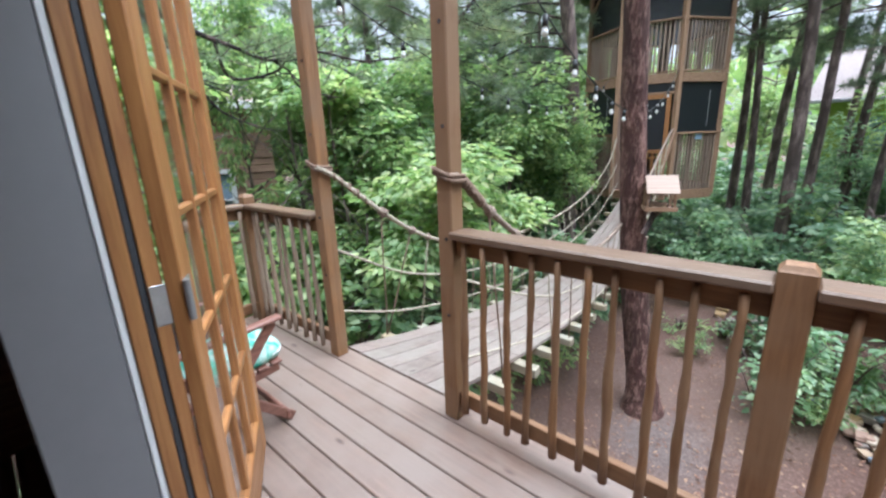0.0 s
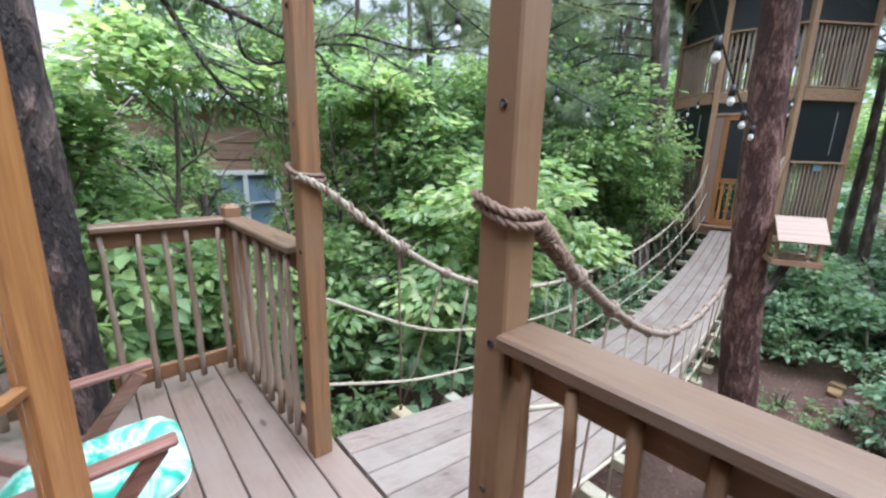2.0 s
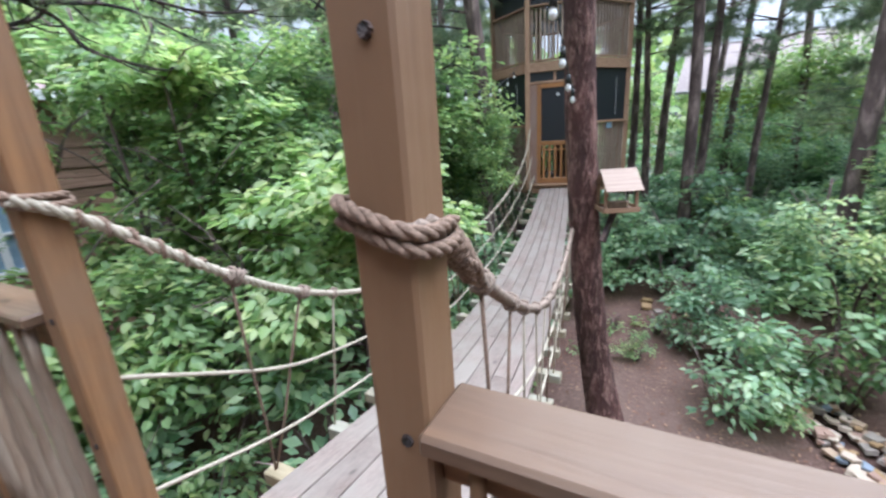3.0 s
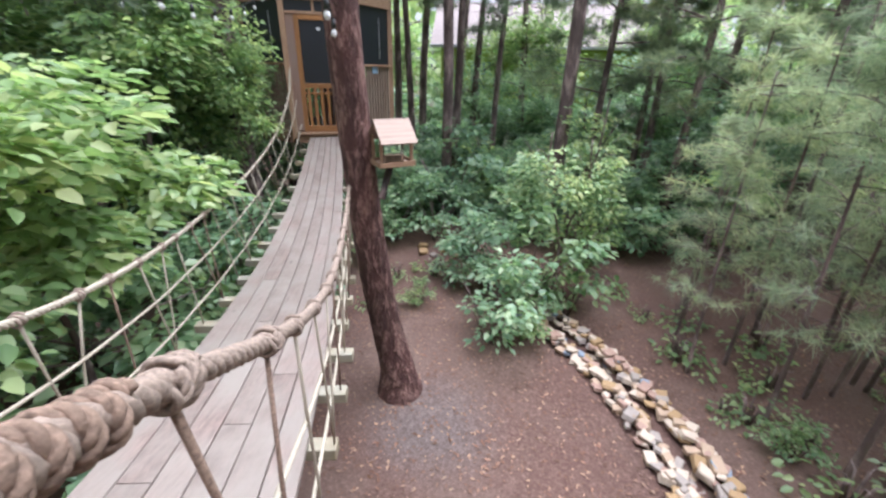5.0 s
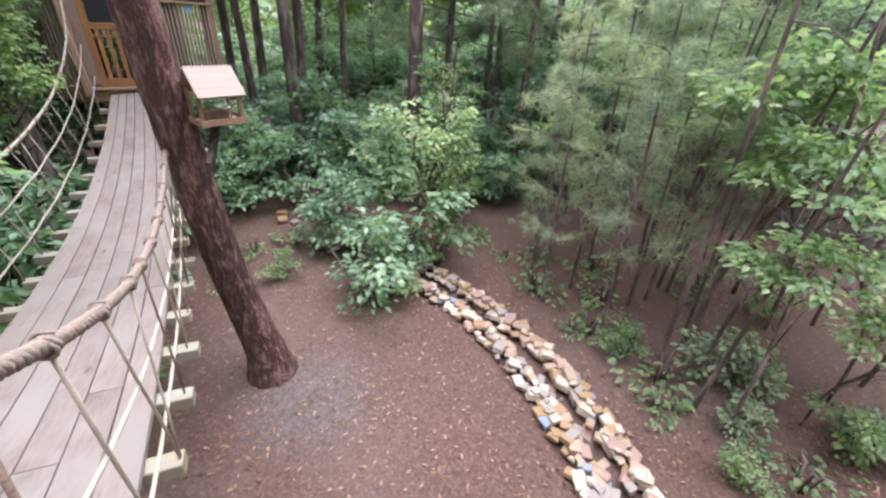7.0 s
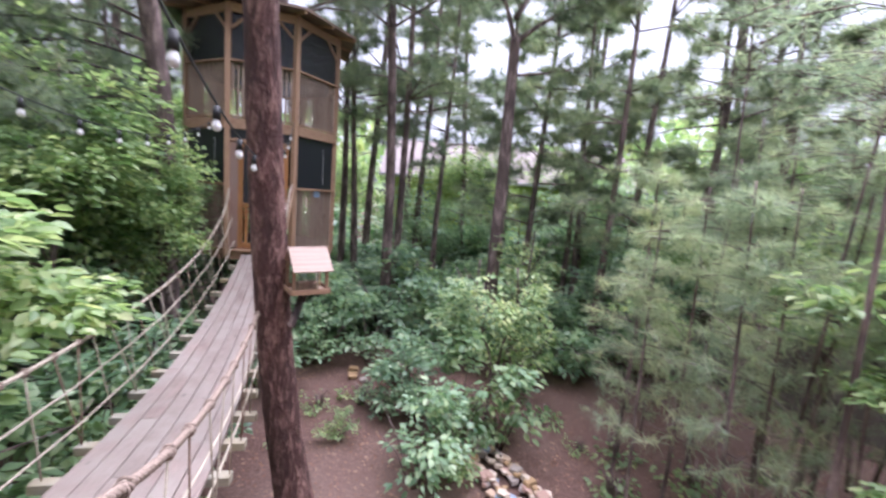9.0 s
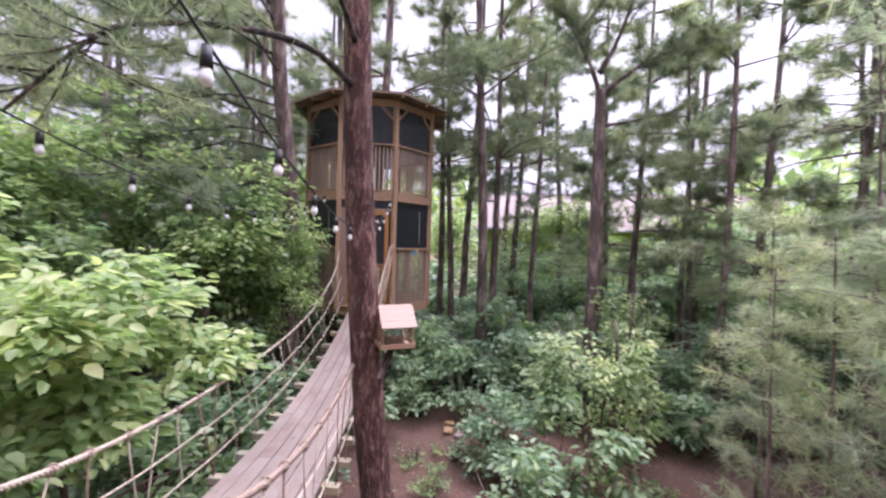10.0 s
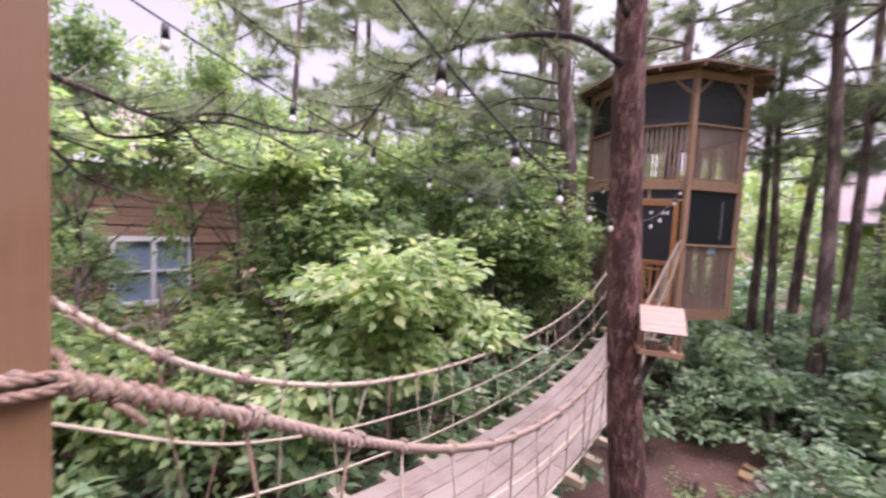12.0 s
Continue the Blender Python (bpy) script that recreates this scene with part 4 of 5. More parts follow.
for i in range(8):
    p, q = tw(i), tw(i + 1)
    d = (q - p).normalized()
    out = Vector((d.y, -d.x, 0))
    up = Vector((0, 0, 1))
    ax = 0 if abs(d.x) > abs(d.y) else 1
    part("corner_post", beam(p + up * 0.1, p + up * EAVE_Z, 0.1, 0.1, 0.005, up=d), tower_trim[2], tower)
    a, b = p + d * 0.05, q - d * 0.05
    L = (b - a).length
    door_face = i == 7
    part("base_beam", beam(a + up * 0.13, b + up * 0.13, 0.06, 0.22), tower_trim[ax], tower)
    part("mid_beam", beam(a + up * 2.73 + out * 0.02, b + up * 2.73 + out * 0.02, 0.07, 0.2), tower_trim[ax], tower)
    part("mid_trim", beam(a + up * 2.86 + out * 0.035, b + up * 2.86 + out * 0.035, 0.05, 0.03), tower_trim[ax], tower)
    part("head_beam", beam(a + up * (EAVE_Z - 0.09), b + up * (EAVE_Z - 0.09), 0.06, 0.16), tower_trim[ax], tower)
    part("rail_cap", beam(a + up * (RAIL_Z - 0.02) + out * 0.01, b + up * (RAIL_Z - 0.02) + out * 0.01, 0.1, 0.035), tower_trim[ax], tower)
    n = 13
    for k in range(n):
        m = a + d * (L * (k + 0.5) / n)
        part("board", beam(m + up * 2.88, m + up * (RAIL_Z - 0.04), 0.04, 0.03, 0.007, up=out), slat_wood, tower)
        if not door_face:
            part("board", beam(m + up * 0.245, m + up * 1.52, 0.04, 0.03, 0.007, up=out), slat_wood, tower)
    part("upper_screen", beam(a + up * (RAIL_Z + (EAVE_Z - 0.17 - RAIL_Z) / 2) - out * 0.015, b + up * (RAIL_Z + (EAVE_Z - 0.17 - RAIL_Z) / 2) - out * 0.015, 0.006, EAVE_Z - 0.17 - RAIL_Z, 0), mesh_screen, tower, "dark insect screen")
    part("brace", beam(p + d * 0.06 + up * 4.5, p + d * 0.35 + up * 4.79, 0.04, 0.05), tower_trim[0], tower)
    part("brace", beam(q - d * 0.06 + up * 4.5, q - d * 0.35 + up * 4.79, 0.04, 0.05), tower_trim[0], tower)
    if not door_face:
        w = part("window", beam(a + up * 2.095 - out * 0.012, b + up * 2.095 - out * 0.012, 0.01, 1.07, 0), dark_screen, tower, "dark screened window")
        part("sill", beam(a + up * 1.54 + out * 0.02, b + up * 1.54 + out * 0.02, 0.09, 0.04), tower_trim[ax], w)
        m = a + d * L * 0.72
        part("curtain_pull", beam(m + up * 1.68 + out * 0.005, m + up * 2.45 + out * 0.005, 0.012, 0.008, 0), grey_metal, w)
        if i == 0:
            m = a + d * L * 0.55
            part("notice", beam(m + up * 1.45 - d * 0.09 + out * 0.02, m + up * 1.45 + d * 0.09 + out * 0.02, 0.008, 0.13, 0.002), window_dark, tower, "small blue-grey notice plate")
    else:
        dl, dr = a + d * (L / 2 - 0.42), a + d * (L / 2 + 0.5)
        dr = b - d * 0.06
        dw = (dr - dl).length
        part("transom_screen", beam(a + up * 2.54 - out * 0.012, b + up * 2.54 - out * 0.012, 0.008, 0.2, 0), dark_screen, tower)
        part("transom_bar", beam(a + up * 2.42, b + up * 2.42, 0.06, 0.05), tower_trim[ax], tower)
        m = dl.lerp(dr, 0.4)
        part("transom_mullion", beam(m + up * 2.44, m + up * 2.63, 0.05, 0.05, up=d), tower_trim[2], tower)
        part("side_panel", beam(a + up * 1.33, dl + up * 1.33, 0.03, 2.12), tower_wood[2], tower)
        dd = part("door", beam(dl + d * 0.09 + up * 1.0, dr - d * 0.09 + up * 1.0, 0.035, 0.0351, 0.002), door_wood[0], tower, "orange pine screen door")
        for e, s in ((dl, 1), (dr, -1)):
            part("stile", beam(e + d * s * 0.045 + up * 0.25, e + d * s * 0.045 + up * 2.39, 0.09, 0.045, up=out), door_wood[2], dd)
        for z, h in ((0.31, 0.12), (1.14, 0.09), (2.35, 0.09)):
            part("rail", beam(dl + d * 0.09 + up * z, dr - d * 0.09 + up * z, 0.043, h), door_wood[0], dd)
        part("screen", beam(dl + d * 0.09 + up * 1.745 - out * 0.01, dr - d * 0.09 + up * 1.745 - out * 0.01, 0.006, 1.12, 0), dark_screen, dd, "dark insect screen")
        for k in range(6):
            m = (dl + d * 0.09).lerp(dr - d * 0.09, (k + 0.5) / 6)
            part("slat", beam(m + up * 0.37, m + up * 1.1, 0.05, 0.02, 0.002, up=out), door_wood[2], dd)
        m = dl.lerp(dr, 0.55)
        for s in (-0.1, 0.12):
            part("sticker", beam(m + d * s + up * 2.16 + out * 0.006, m + d * (s + 0.06) + up * 2.16 + out * 0.006, 0.004, 0.05, 0), white_paint, dd, "small white sticker")
        part("threshold", beam(a + up * 0.22 + out * 0.04, b + up * 0.22 + out * 0.04, 0.12, 0.04), tower_trim[ax], tower)

# ladder-like handrail leaning at the door corner
part("slanted_rail", beam(tw(0, 1.68, 1.62), Vector((-2.36, 10.0, 0.45)), 0.05, 0.07), tower_trim[0], tower, "slanted pale handrail")

# roof: six shallow shingle fields with overhang and rafters
apex = TW_C + Vector((0, 0, EAVE_Z + 0.3))
for i in range(8):
    e0, e1 = tw(i, TW_R + 0.4, EAVE_Z + 0.0), tw(i + 1, TW_R + 0.4, EAVE_Z + 0.0)
    bm = bmesh.new()
    top = [bm.verts.new(v) for v in (e0 + Vector((0, 0, 0.05)), e1 + Vector((0, 0, 0.05)), apex + Vector((0, 0, 0.05)))]
    bot = [bm.verts.new(v) for v in (e0, e1, apex)]
    bm.faces.new(top)
    bm.faces.new(bot[::-1])
    for k in range(3):
        bm.faces.new((bot[k], bot[(k + 1) % 3], top[(k + 1) % 3], top[k]))
    part("roof_field", bm, shingles, tower, "brown shingle roof field", )
    part("rafter", beam(tw(i, 0.2, EAVE_Z + 0.29), tw(i, TW_R + 0.38, EAVE_Z - 0.03), 0.045, 0.07), tower_trim[0], tower)
    m0, m1 = tw(i, TW_R + 0.4).lerp(tw(i + 1, TW_R + 0.4), 0.5), tw(i, 0.3).lerp(tw(i + 1, 0.3), 0.5)
    part("rafter", beam(m1 + Vector((0, 0, EAVE_Z + 0.28)), m0 + Vector((0, 0, EAVE_Z - 0.03)), 0.045, 0.07), tower_trim[0], tower)
cb = bmesh.new()
bmesh.ops.create_cone(cb, cap_ends=True, segments=14, radius1=0.2, radius2=0.05, depth=0.42, matrix=Matrix.Translation(apex + Vector((0.22, -0.1, 0.12))))
part("roof_vent", cb, white_paint, tower, "white cone roof vent")
for i in range(0, 8, 2):
    part("strut", beam(tw(i, 1.1, 0.14), TW_C + Vector((0, 0, -1.0)), 0.09, 0.09), tower_wood[2], tower)
part("platform_beam", beam(TW_C + Vector((-1.1, 0, 0.08)), TW_C + Vector((1.1, 0, 0.08)), 0.1, 0.12), tower_wood[0], tower)
part("platform_beam", beam(TW_C + Vector((0, -1.1, -0.05)), TW_C + Vector((0, 1.1, -0.05)), 0.1, 0.12), tower_wood[1], tower)


# ---- string lights ----
def bulb_parts(t, p):
    cap = bmesh.new()
    bmesh.ops.create_cone(cap, cap_ends=True, segments=10, radius1=0.021, radius2=0.016, depth=0.07, matrix=Matrix.Translation(p + Vector((0, 0, -0.045))))
    s = part("socket", cap, black_rubber, t, "black bulb socket", smooth=True)
    g = bmesh.new()
    prof = ((0.011, 0), (0.015, -0.014), (0.022, -0.034), (0.023, -0.046), (0.018, -0.06), (0.007, -0.068))
    tube([p + Vector((0, 0, -0.072 + z)) for r, z in prof], [r for r, z in prof], 12, 0.0, 1.0, g)
    part("bulb", g, bulb_glass, t, "clear white bulb", smooth=True)


def light_string(a, b, sag, first, step, count, label):
    t = thing("string_lights", label, "string lights", "string lights")
    a, b = Vector(a), Vector(b)
    P = [a.lerp(b, i / 60) - Vector((0, 0, 4 * sag * (i / 60) * (1 - i / 60))) for i in range(61)]
    part("cable", tube(P, 0.006, 6), black_rubber, t, smooth=True)
    L = (b - a).length
    for k in range(count):
        s = (first + k * step) / L
        if s > 0.98:
            break
        bulb_parts(t, a.lerp(b, s) - Vector((0, 0, 4 * sag * s * (1 - s))))
    return t


light_string((-1.2, 1.68, 2.66), (-2.36, 10.78, 2.8), 0.98, 0.47, 0.665, 14, "black string of clear bulbs hung from porch to tower")
light_string((-2.62, 1.70, 2.70), (-3.75, 10.5, 2.7), 0.75, 0.5, 0.72, 12, "black string of clear bulbs hung beside the bridge")


# ---- creek ----
def stone_mesh(seed):
    """A broken, edge-worn slab of stone about one unit long."""
    rs = random.Random(seed)
    bm = bmesh.new()
    bmesh.ops.create_cube(bm, size=1.0)
    for v in bm.verts:
        v.co = Vector((v.co.x * rs.uniform(0.65, 1.2), v.co.y * rs.uniform(0.6, 1.15), v.co.z * rs.uniform(0.4, 0.75)))
    bmesh.ops.bevel(bm, geom=list(bm.edges), offset=0.07, segments=1, affect="EDGES")
    me = bpy.data.meshes.new("stone")
    bm.to_mesh(me)
    bm.free()
    me.materials.append(stone_mats[seed % 6])
    return me


creek = thing("creek_bed", "dry creek bed edged with tan and grey stones", "creek")
stones = [stone_mesh(i) for i in range(18)]
rs = random.Random(5)
edge_y = 2.3
while edge_y < 7.7:
    for side in (-1, 1):
        for row in range(3):
            y = edge_y + rs.uniform(-0.06, 0.06)
            x = creek_x(y) + side * (0.15 + 0.088 * row + rs.uniform(-0.045, 0.045))
            s = rs.choice((0.075, 0.09, 0.11, 0.14)) * (1.1 if row == 0 else 0.95)
            o = new("stone", stones[rs.choice((0, 0, 1, 2, 3, 4, 4, 6, 7, 8, 10, 12, 13, 14, 16, 5, 9)) % 18])
            o.parent = creek
            o.matrix_basis = Matrix.LocRotScale((x, y, ground_z(x, y) + 0.03 + (0.06 if row == 1 else 0)), Euler((rs.uniform(-0.2, 0.2), rs.uniform(-0.2, 0.2), rs.uniform(0, 6))), (s * rs.uniform(1.0, 1.6), s * 1.1, s * rs.uniform(0.7, 1.1)))
    if rs.random() < 0.75:
        x = creek_x(edge_y) + rs.uniform(-0.2, 0.2)
        s = rs.uniform(0.07, 0.15)
        o = new("stone", stones[rs.randrange(18)])
        o.parent = creek
        o.matrix_basis = Matrix.LocRotScale((x, edge_y, GROUND - 0.1), Euler((0, 0, rs.uniform(0, 6))), (s * 1.4, s, s * 0.5))
    edge_y += 0.088
for k in range(22):
    x, y = -0.2 + rs.uniform(-0.7, 0.7), 10.35 + rs.uniform(-0.45, 0.45)
    o = new("stone", stones[rs.choice((0, 1, 2, 3, 4, 6, 10))])
    o.parent = creek
    s = rs.uniform(0.1, 0.22)
    o.matrix_basis = Matrix.LocRotScale((x, y, GROUND + 0.03), Euler((0, 0, rs.uniform(0, 6))), (s * 1.3, s, s * 0.8))


def creek_water():
    bm = bmesh.new()
    prev = None
    for i in range(60):
        y = 2.2 + i * 0.093
        w = 0.11 + 0.04 * math.sin(y * 3.1) + 0.02 * math.sin(y * 9)
        row = [bm.verts.new((creek_x(y) + s * w, y, GROUND - 0.085)) for s in (-1, 0, 1)]
        if prev:
            for k in (0, 1):
                bm.faces.new((prev[k], prev[k + 1], row[k + 1], row[k]))
        prev = row
    part("wet_bed", bm, wet_bed, creek, "wet brown bed between the stones", smooth=True)


creek_water()


# ---- neighbouring house, far house, fence, cars ----
def neighbour_house():
    t = thing("neighbour_house", "brown lap-sided house with a white window behind the leaves", "house")
    X, Y0, Y1, Z1 = -11.0, 0.8, 5.7, 2.55
    n = 26
    for k in range(n):
        z = GROUND + (Z1 - GROUND) * k / n
        h = (Z1 - GROUND) / n
        for y0, y1 in (((Y0, 3.06), (4.54, Y1)) if -0.5 < z + h / 2 < 0.9 else ((Y0, Y1),)):
            part("siding_board", beam((X + 0.012 * (k % 2), y0, z + h / 2), (X + 0.012 * (k % 2), y1, z + h / 2), 0.03, h - 0.006, 0.003, up=(-0.1, 0, 1)), siding_wood, t)
    part("end_wall", box((X - 5, Y1 - 0.06, GROUND), (X - 0.03, Y1 - 0.01, Z1), 0), siding_wood, t)
    w = part("window", box((X - 0.06, 3.06, -0.5), (X - 0.03, 4.54, 0.9), 0), window_dark, t, "white framed window with sky reflection put into its blue colour")
    for lo, hi in (((X - 0.03, 3.02, -0.55), (X + 0.06, 3.13, 0.97)), ((X - 0.03, 4.47, -0.55), (X + 0.06, 4.58, 0.97)), ((X - 0.03, 3.13, 0.86), (X + 0.06, 4.47, 0.97)), ((X - 0.03, 3.13, -0.55), (X + 0.06, 4.47, -0.45)), ((X - 0.03, 3.75, -0.45), (X + 0.05, 3.85, 0.86))):
        part("window_frame", box(lo, hi, 0.004), white_paint, w)
    for z in (0.2,):
        part("glazing_bar", box((X - 0.03, 3.13, z - 0.02), (X + 0.03, 4.47, z + 0.02), 0.002), white_paint, w)
    part("eave_board", beam((X + 0.4, Y0 - 0.3, 2.5), (X + 0.4, Y1 + 0.3, 2.5), 0.12, 0.16), white_paint, t, "white eave board")
    part("roof_field", beam((X - 1.3, Y0 - 0.3, 3.4), (X - 1.3, Y1 + 0.3, 3.4), 3.9, 0.08, up=(0.5, 0, 1)), red_shingles, t, "faded red shingle roof")
    return t


neighbour_house()


def far_house():
    t = thing("far_house", "low lime green house with a pale shingle roof behind trees", "house", at=(6.0, 26.5, 0.3))
    t.rotation_euler = (0, 0, radians(-8))
    part("wall", box((-5.5, -3, GROUND - 0.3), (8, 3, 2.15), 0.02), green_paint, t)
    part("roof", beam((-6, -1.7, 3.3), (8.5, -1.7, 3.3), 4.2, 0.12, up=(0, -0.62, 1)), pink_shingles, t, "pale pinkish shingle roof")
    part("roof", beam((-6, 1.7, 3.3), (8.5, 1.7, 3.3), 4.2, 0.12, up=(0, 0.62, 1)), pink_shingles, t)
    part("gutter", box((-6, -3.62, 2.1), (8.5, -3.5, 2.22), 0.01), grey_metal, t, "grey eave gutter")
    for x in (-3.5, 0.5, 4.5):
        part("window", box((x - 0.5, -3.03, 0.2), (x + 0.5, -2.99, 1.5), 0.01), window_dark, t)
    return t


far_house()

fence = thing("board_fence", "grey weathered vertical board fence behind the trees", "fence")
fp, fq = Vector((6.2, 13.2, GROUND)), Vector((10.9, 1.5, GROUND))
fd = (fq - fp).normalized()
nb = int((fq - fp).length / 0.15)
for k in range(nb):
    p = fp + fd * (k * 0.15)
    hgt = 1.75 + 0.03 * math.sin(k * 2.7)
    part("fence_board", beam(p, p + Vector((0, 0, hgt)), 0.138, 0.02, 0.003, up=(fd.y, -fd.x, 0)), fence_wood, fence)
for z in (0.4, 1.4):
    part("fence_rail", beam(fp + Vector((0.05, 0.02, z)), fq + Vector((0.05, 0.02, z)), 0.04, 0.09), fence_wood, fence)


def car(at, turn, label, tall=0.0):
    t = thing("parked_car", label, "car", "parked cars", at)
    t.rotation_euler = (0, 0, radians(turn))
    bm = box((-2.2, -0.88, 0.3), (2.2, 0.88, 0.92), 0.14)
    b = part("body", bm, car_paint, t)
    bm = box((-1.35, -0.76, 0.9), (1.0 + tall, 0.76, 1.46 + tall), 0.12)
    for v in bm.verts:
        if v.co.z > 1.2:
            v.co.x *= 0.82
            v.co.y *= 0.9
    c = part("cabin", bm, car_paint, t)
    for s in (-1, 1):
        part("side_window", beam((-1.0, s * 0.742, 1.14 + tall / 2), (0.8, s * 0.742, 1.14 + tall / 2), 0.02, 0.3 + tall / 2, 0.02), window_dark, c, "dark side window")
    part("windscreen", beam((1.02 + tall, -0.6, 1.12), (1.02 + tall, 0.6, 1.12), 0.03, 0.34, 0.01), window_dark, c)
    for x in (-1.35, 1.35):
        for s in (-1, 1):
            wb = bmesh.new()
            bmesh.ops.create_cone(wb, cap_ends=True, segments=20, radius1=0.33, radius2=0.33, depth=0.2, matrix=pose(x, s * 0.8, 0.33, 90))
            part("wheel", wb, rubber, t)
    return t


car((-12.3, 9.6, GROUND), 60, "white car parked beyond the trees")
car((-13.6, 8.0, GROUND), 70, "tall white van parked beyond the trees", 0.55)


# ---- trees and shrubs ----
def broad_tree(seed, height, mat, sprays, per, size, radius, z_mid, label, fine=False, lumps=12, bark_mat=None, r=0.09, spread=0.45):
    t = thing("broadleaf_tree", label, "tree", "woodland trees")
    rs = random.Random(seed)
    top = Vector((rs.uniform(-0.4, 0.4), rs.uniform(-0.4, 0.4), height))
    path = [Vector((0, 0, -0.1)), Vector((rs.uniform(-0.1, 0.1), rs.uniform(-0.1, 0.1), height * 0.35)), top * 0.7 + Vector((rs.uniform(-0.2, 0.2), 0, 0)), top]
    bm = limb(path, r, 0.015, 20, 8)
    P = smooth_path(path, 40)
    for k in range(9):
        p = P[rs.randrange(12, 36)]
        a = rs.uniform(0, 6.28)
        e = p + Vector((math.cos(a) * radius[0] * 0.7, math.sin(a) * radius[1] * 0.7, rs.uniform(0.1, 0.9)))
        tube([p, p.lerp(e, 0.5) + Vector((0, 0, 0.1)), e], [r * 0.35, r * 0.22, 0.006], 5, 0.0, 1.0, bm)
    part("trunk", bm, bark_mat or far_bark, t, smooth=True)
    me = crown_mesh("crown", mat, sprays, per, size, fine=fine, radius=radius, lumps=lumps, spread=spread)
    c = new("crown", me)
    c.parent = t
    c.location = (top.x * 0.6, top.y * 0.6, z_mid)
    return t


def shrub(mat, sprays, per, size, radius, label, fine=True):
    t = thing("shrub", label, "shrub", "understorey shrubs")
    for k in range(6):
        a = k * 1.05 + rng.uniform(0, 0.5)
        e = Vector((math.cos(a) * radius[0] * 0.6, math.sin(a) * radius[1] * 0.6, radius[2] * rng.uniform(1.0, 1.7)))
        bm = tube([Vector((0.03 * math.cos(a), 0.03 * math.sin(a), -0.05)), e * 0.5 + Vector((0, 0, 0.12)), e], [0.014, 0.009, 0.003], 5)
        part("stem", bm, far_bark, t, smooth=True)
    c = new("crown", crown_mesh("crown", mat, sprays, per, size, fine=fine, radius=radius, lumps=13, spread=0.24, flat=0.16, clump=0.5))
    c.parent = t
    c.location = (0, 0, radius[2] * 0.95)
    return t


def pine(seed, height, r, crown_from, label, tufts=110, mat=None, young=False, length=0.2, per=26):
    t = thing("pine_tree", label, "tree", "pines")
    rs = random.Random(seed)
    lean = (rs.uniform(-0.03, 0.03), rs.uniform(-0.03, 0.03))
    path = [Vector((lean[0] * z + 0.06 * math.sin(z * 0.5 + seed), lean[1] * z + 0.05 * math.cos(z * 0.45 + seed), z)) for z in (-0.1, height * 0.25, height * 0.5, height * 0.75, height)]
    part("trunk", limb(path, r, r * 0.28, 36, 10, 0.12, 4.0), far_bark, t, smooth=True)
    P = smooth_path(path, 80)
    tips, ways = [], []
    whorls = 16 if young else 11
    for k in range(whorls):
        zf = crown_from + (0.97 - crown_from) * (k / (whorls - 1))
        p = P[int(zf * 79)]
        zf = min(0.97, max(crown_from, zf + rs.uniform(-0.05, 0.05)))
        p = P[int(zf * 79)]
        reach = (1.0 - 0.55 * (zf - crown_from) / (1 - crown_from)) * (0.16 * height if young else 0.15 * height)
        for j in range(rs.randint(1, 4)):
            a = rs.uniform(0, 6.28)
            e = p + Vector((math.cos(a), math.sin(a), rs.uniform(-0.25, 0.45))) * reach * rs.uniform(0.35, 1.35)
            mid = p.lerp(e, 0.5) + Vector((0, 0, 0.06 * reach))
            part("limb", tube([p, mid, e], [r * 0.22, r * 0.14, 0.006], 5), far_bark, t, smooth=True)
            for q in range(max(3, tufts // (whorls * 3))):
                f = rs.uniform(0.3, 1.0) ** 0.5
                b = (p.lerp(mid, f * 2) if f < 0.5 else mid.lerp(e, f * 2 - 1))
                s = Vector((rs.uniform(-1, 1), rs.uniform(-1, 1), rs.uniform(-0.3, 0.6))) * reach * 0.22
                tips.append(tuple(b + s))
                ways.append(tuple((e - p).normalized() + s.normalized() + Vector((0, 0, 0.3))))
    o = new("crown", needle_mesh("crown", mat or needle_mat, tips, ways, per, length, 0.009 if not young else 0.005))
    o.parent = t
    return t


def turned(x, y, s=1.0, rz=0.0, z=None, sz=None, lean=0.0):
    return Matrix.LocRotScale((x, y, ground_z(x, y) if z is None else z), Euler((lean, 0, rz)), (s, s, sz or s))


def place(t, spots, jitter=0.0):
    """The first spot takes the thing itself, the others copies."""
    for sp in spots[1:]:
        copy_thing(t, turned(*sp))
    t.matrix_basis = turned(*spots[0])


def ring(count, d0, d1, a0, a1, s0, s1, seed):
    rs = random.Random(seed)
    out = []
    for i in range(count):
        a = radians(a0 + (a1 - a0) * (i + rs.uniform(0.1, 0.9)) / count)
        d = rs.uniform(d0, d1)
        out.append((-math.sin(a) * d, 1.5 + math.cos(a) * d, rs.uniform(s0, s1), rs.uniform(0, 6)))
    return out


# the light green dogwood beside the bridge
dog = broad_tree(11, 3.2, bright_leaf, 430, 14, 0.15, (1.75, 2.0, 1.15), 2.75, "bright green broad-leaved young tree beside the bridge", True, 14, far_bark, 0.05, 0.26)
dog.matrix_basis = turned(-4.35, 5.1, 1.0, 0.4)
dog2 = broad_tree(12, 3.6, bright_leaf, 340, 13, 0.145, (1.6, 1.6, 1.3), 3.1, "bright green broad-leaved young tree near the deck", True, 12, far_bark, 0.05, 0.26)
dog2.matrix_basis = turned(-6.0, 5.2, 1.0, 2.0)
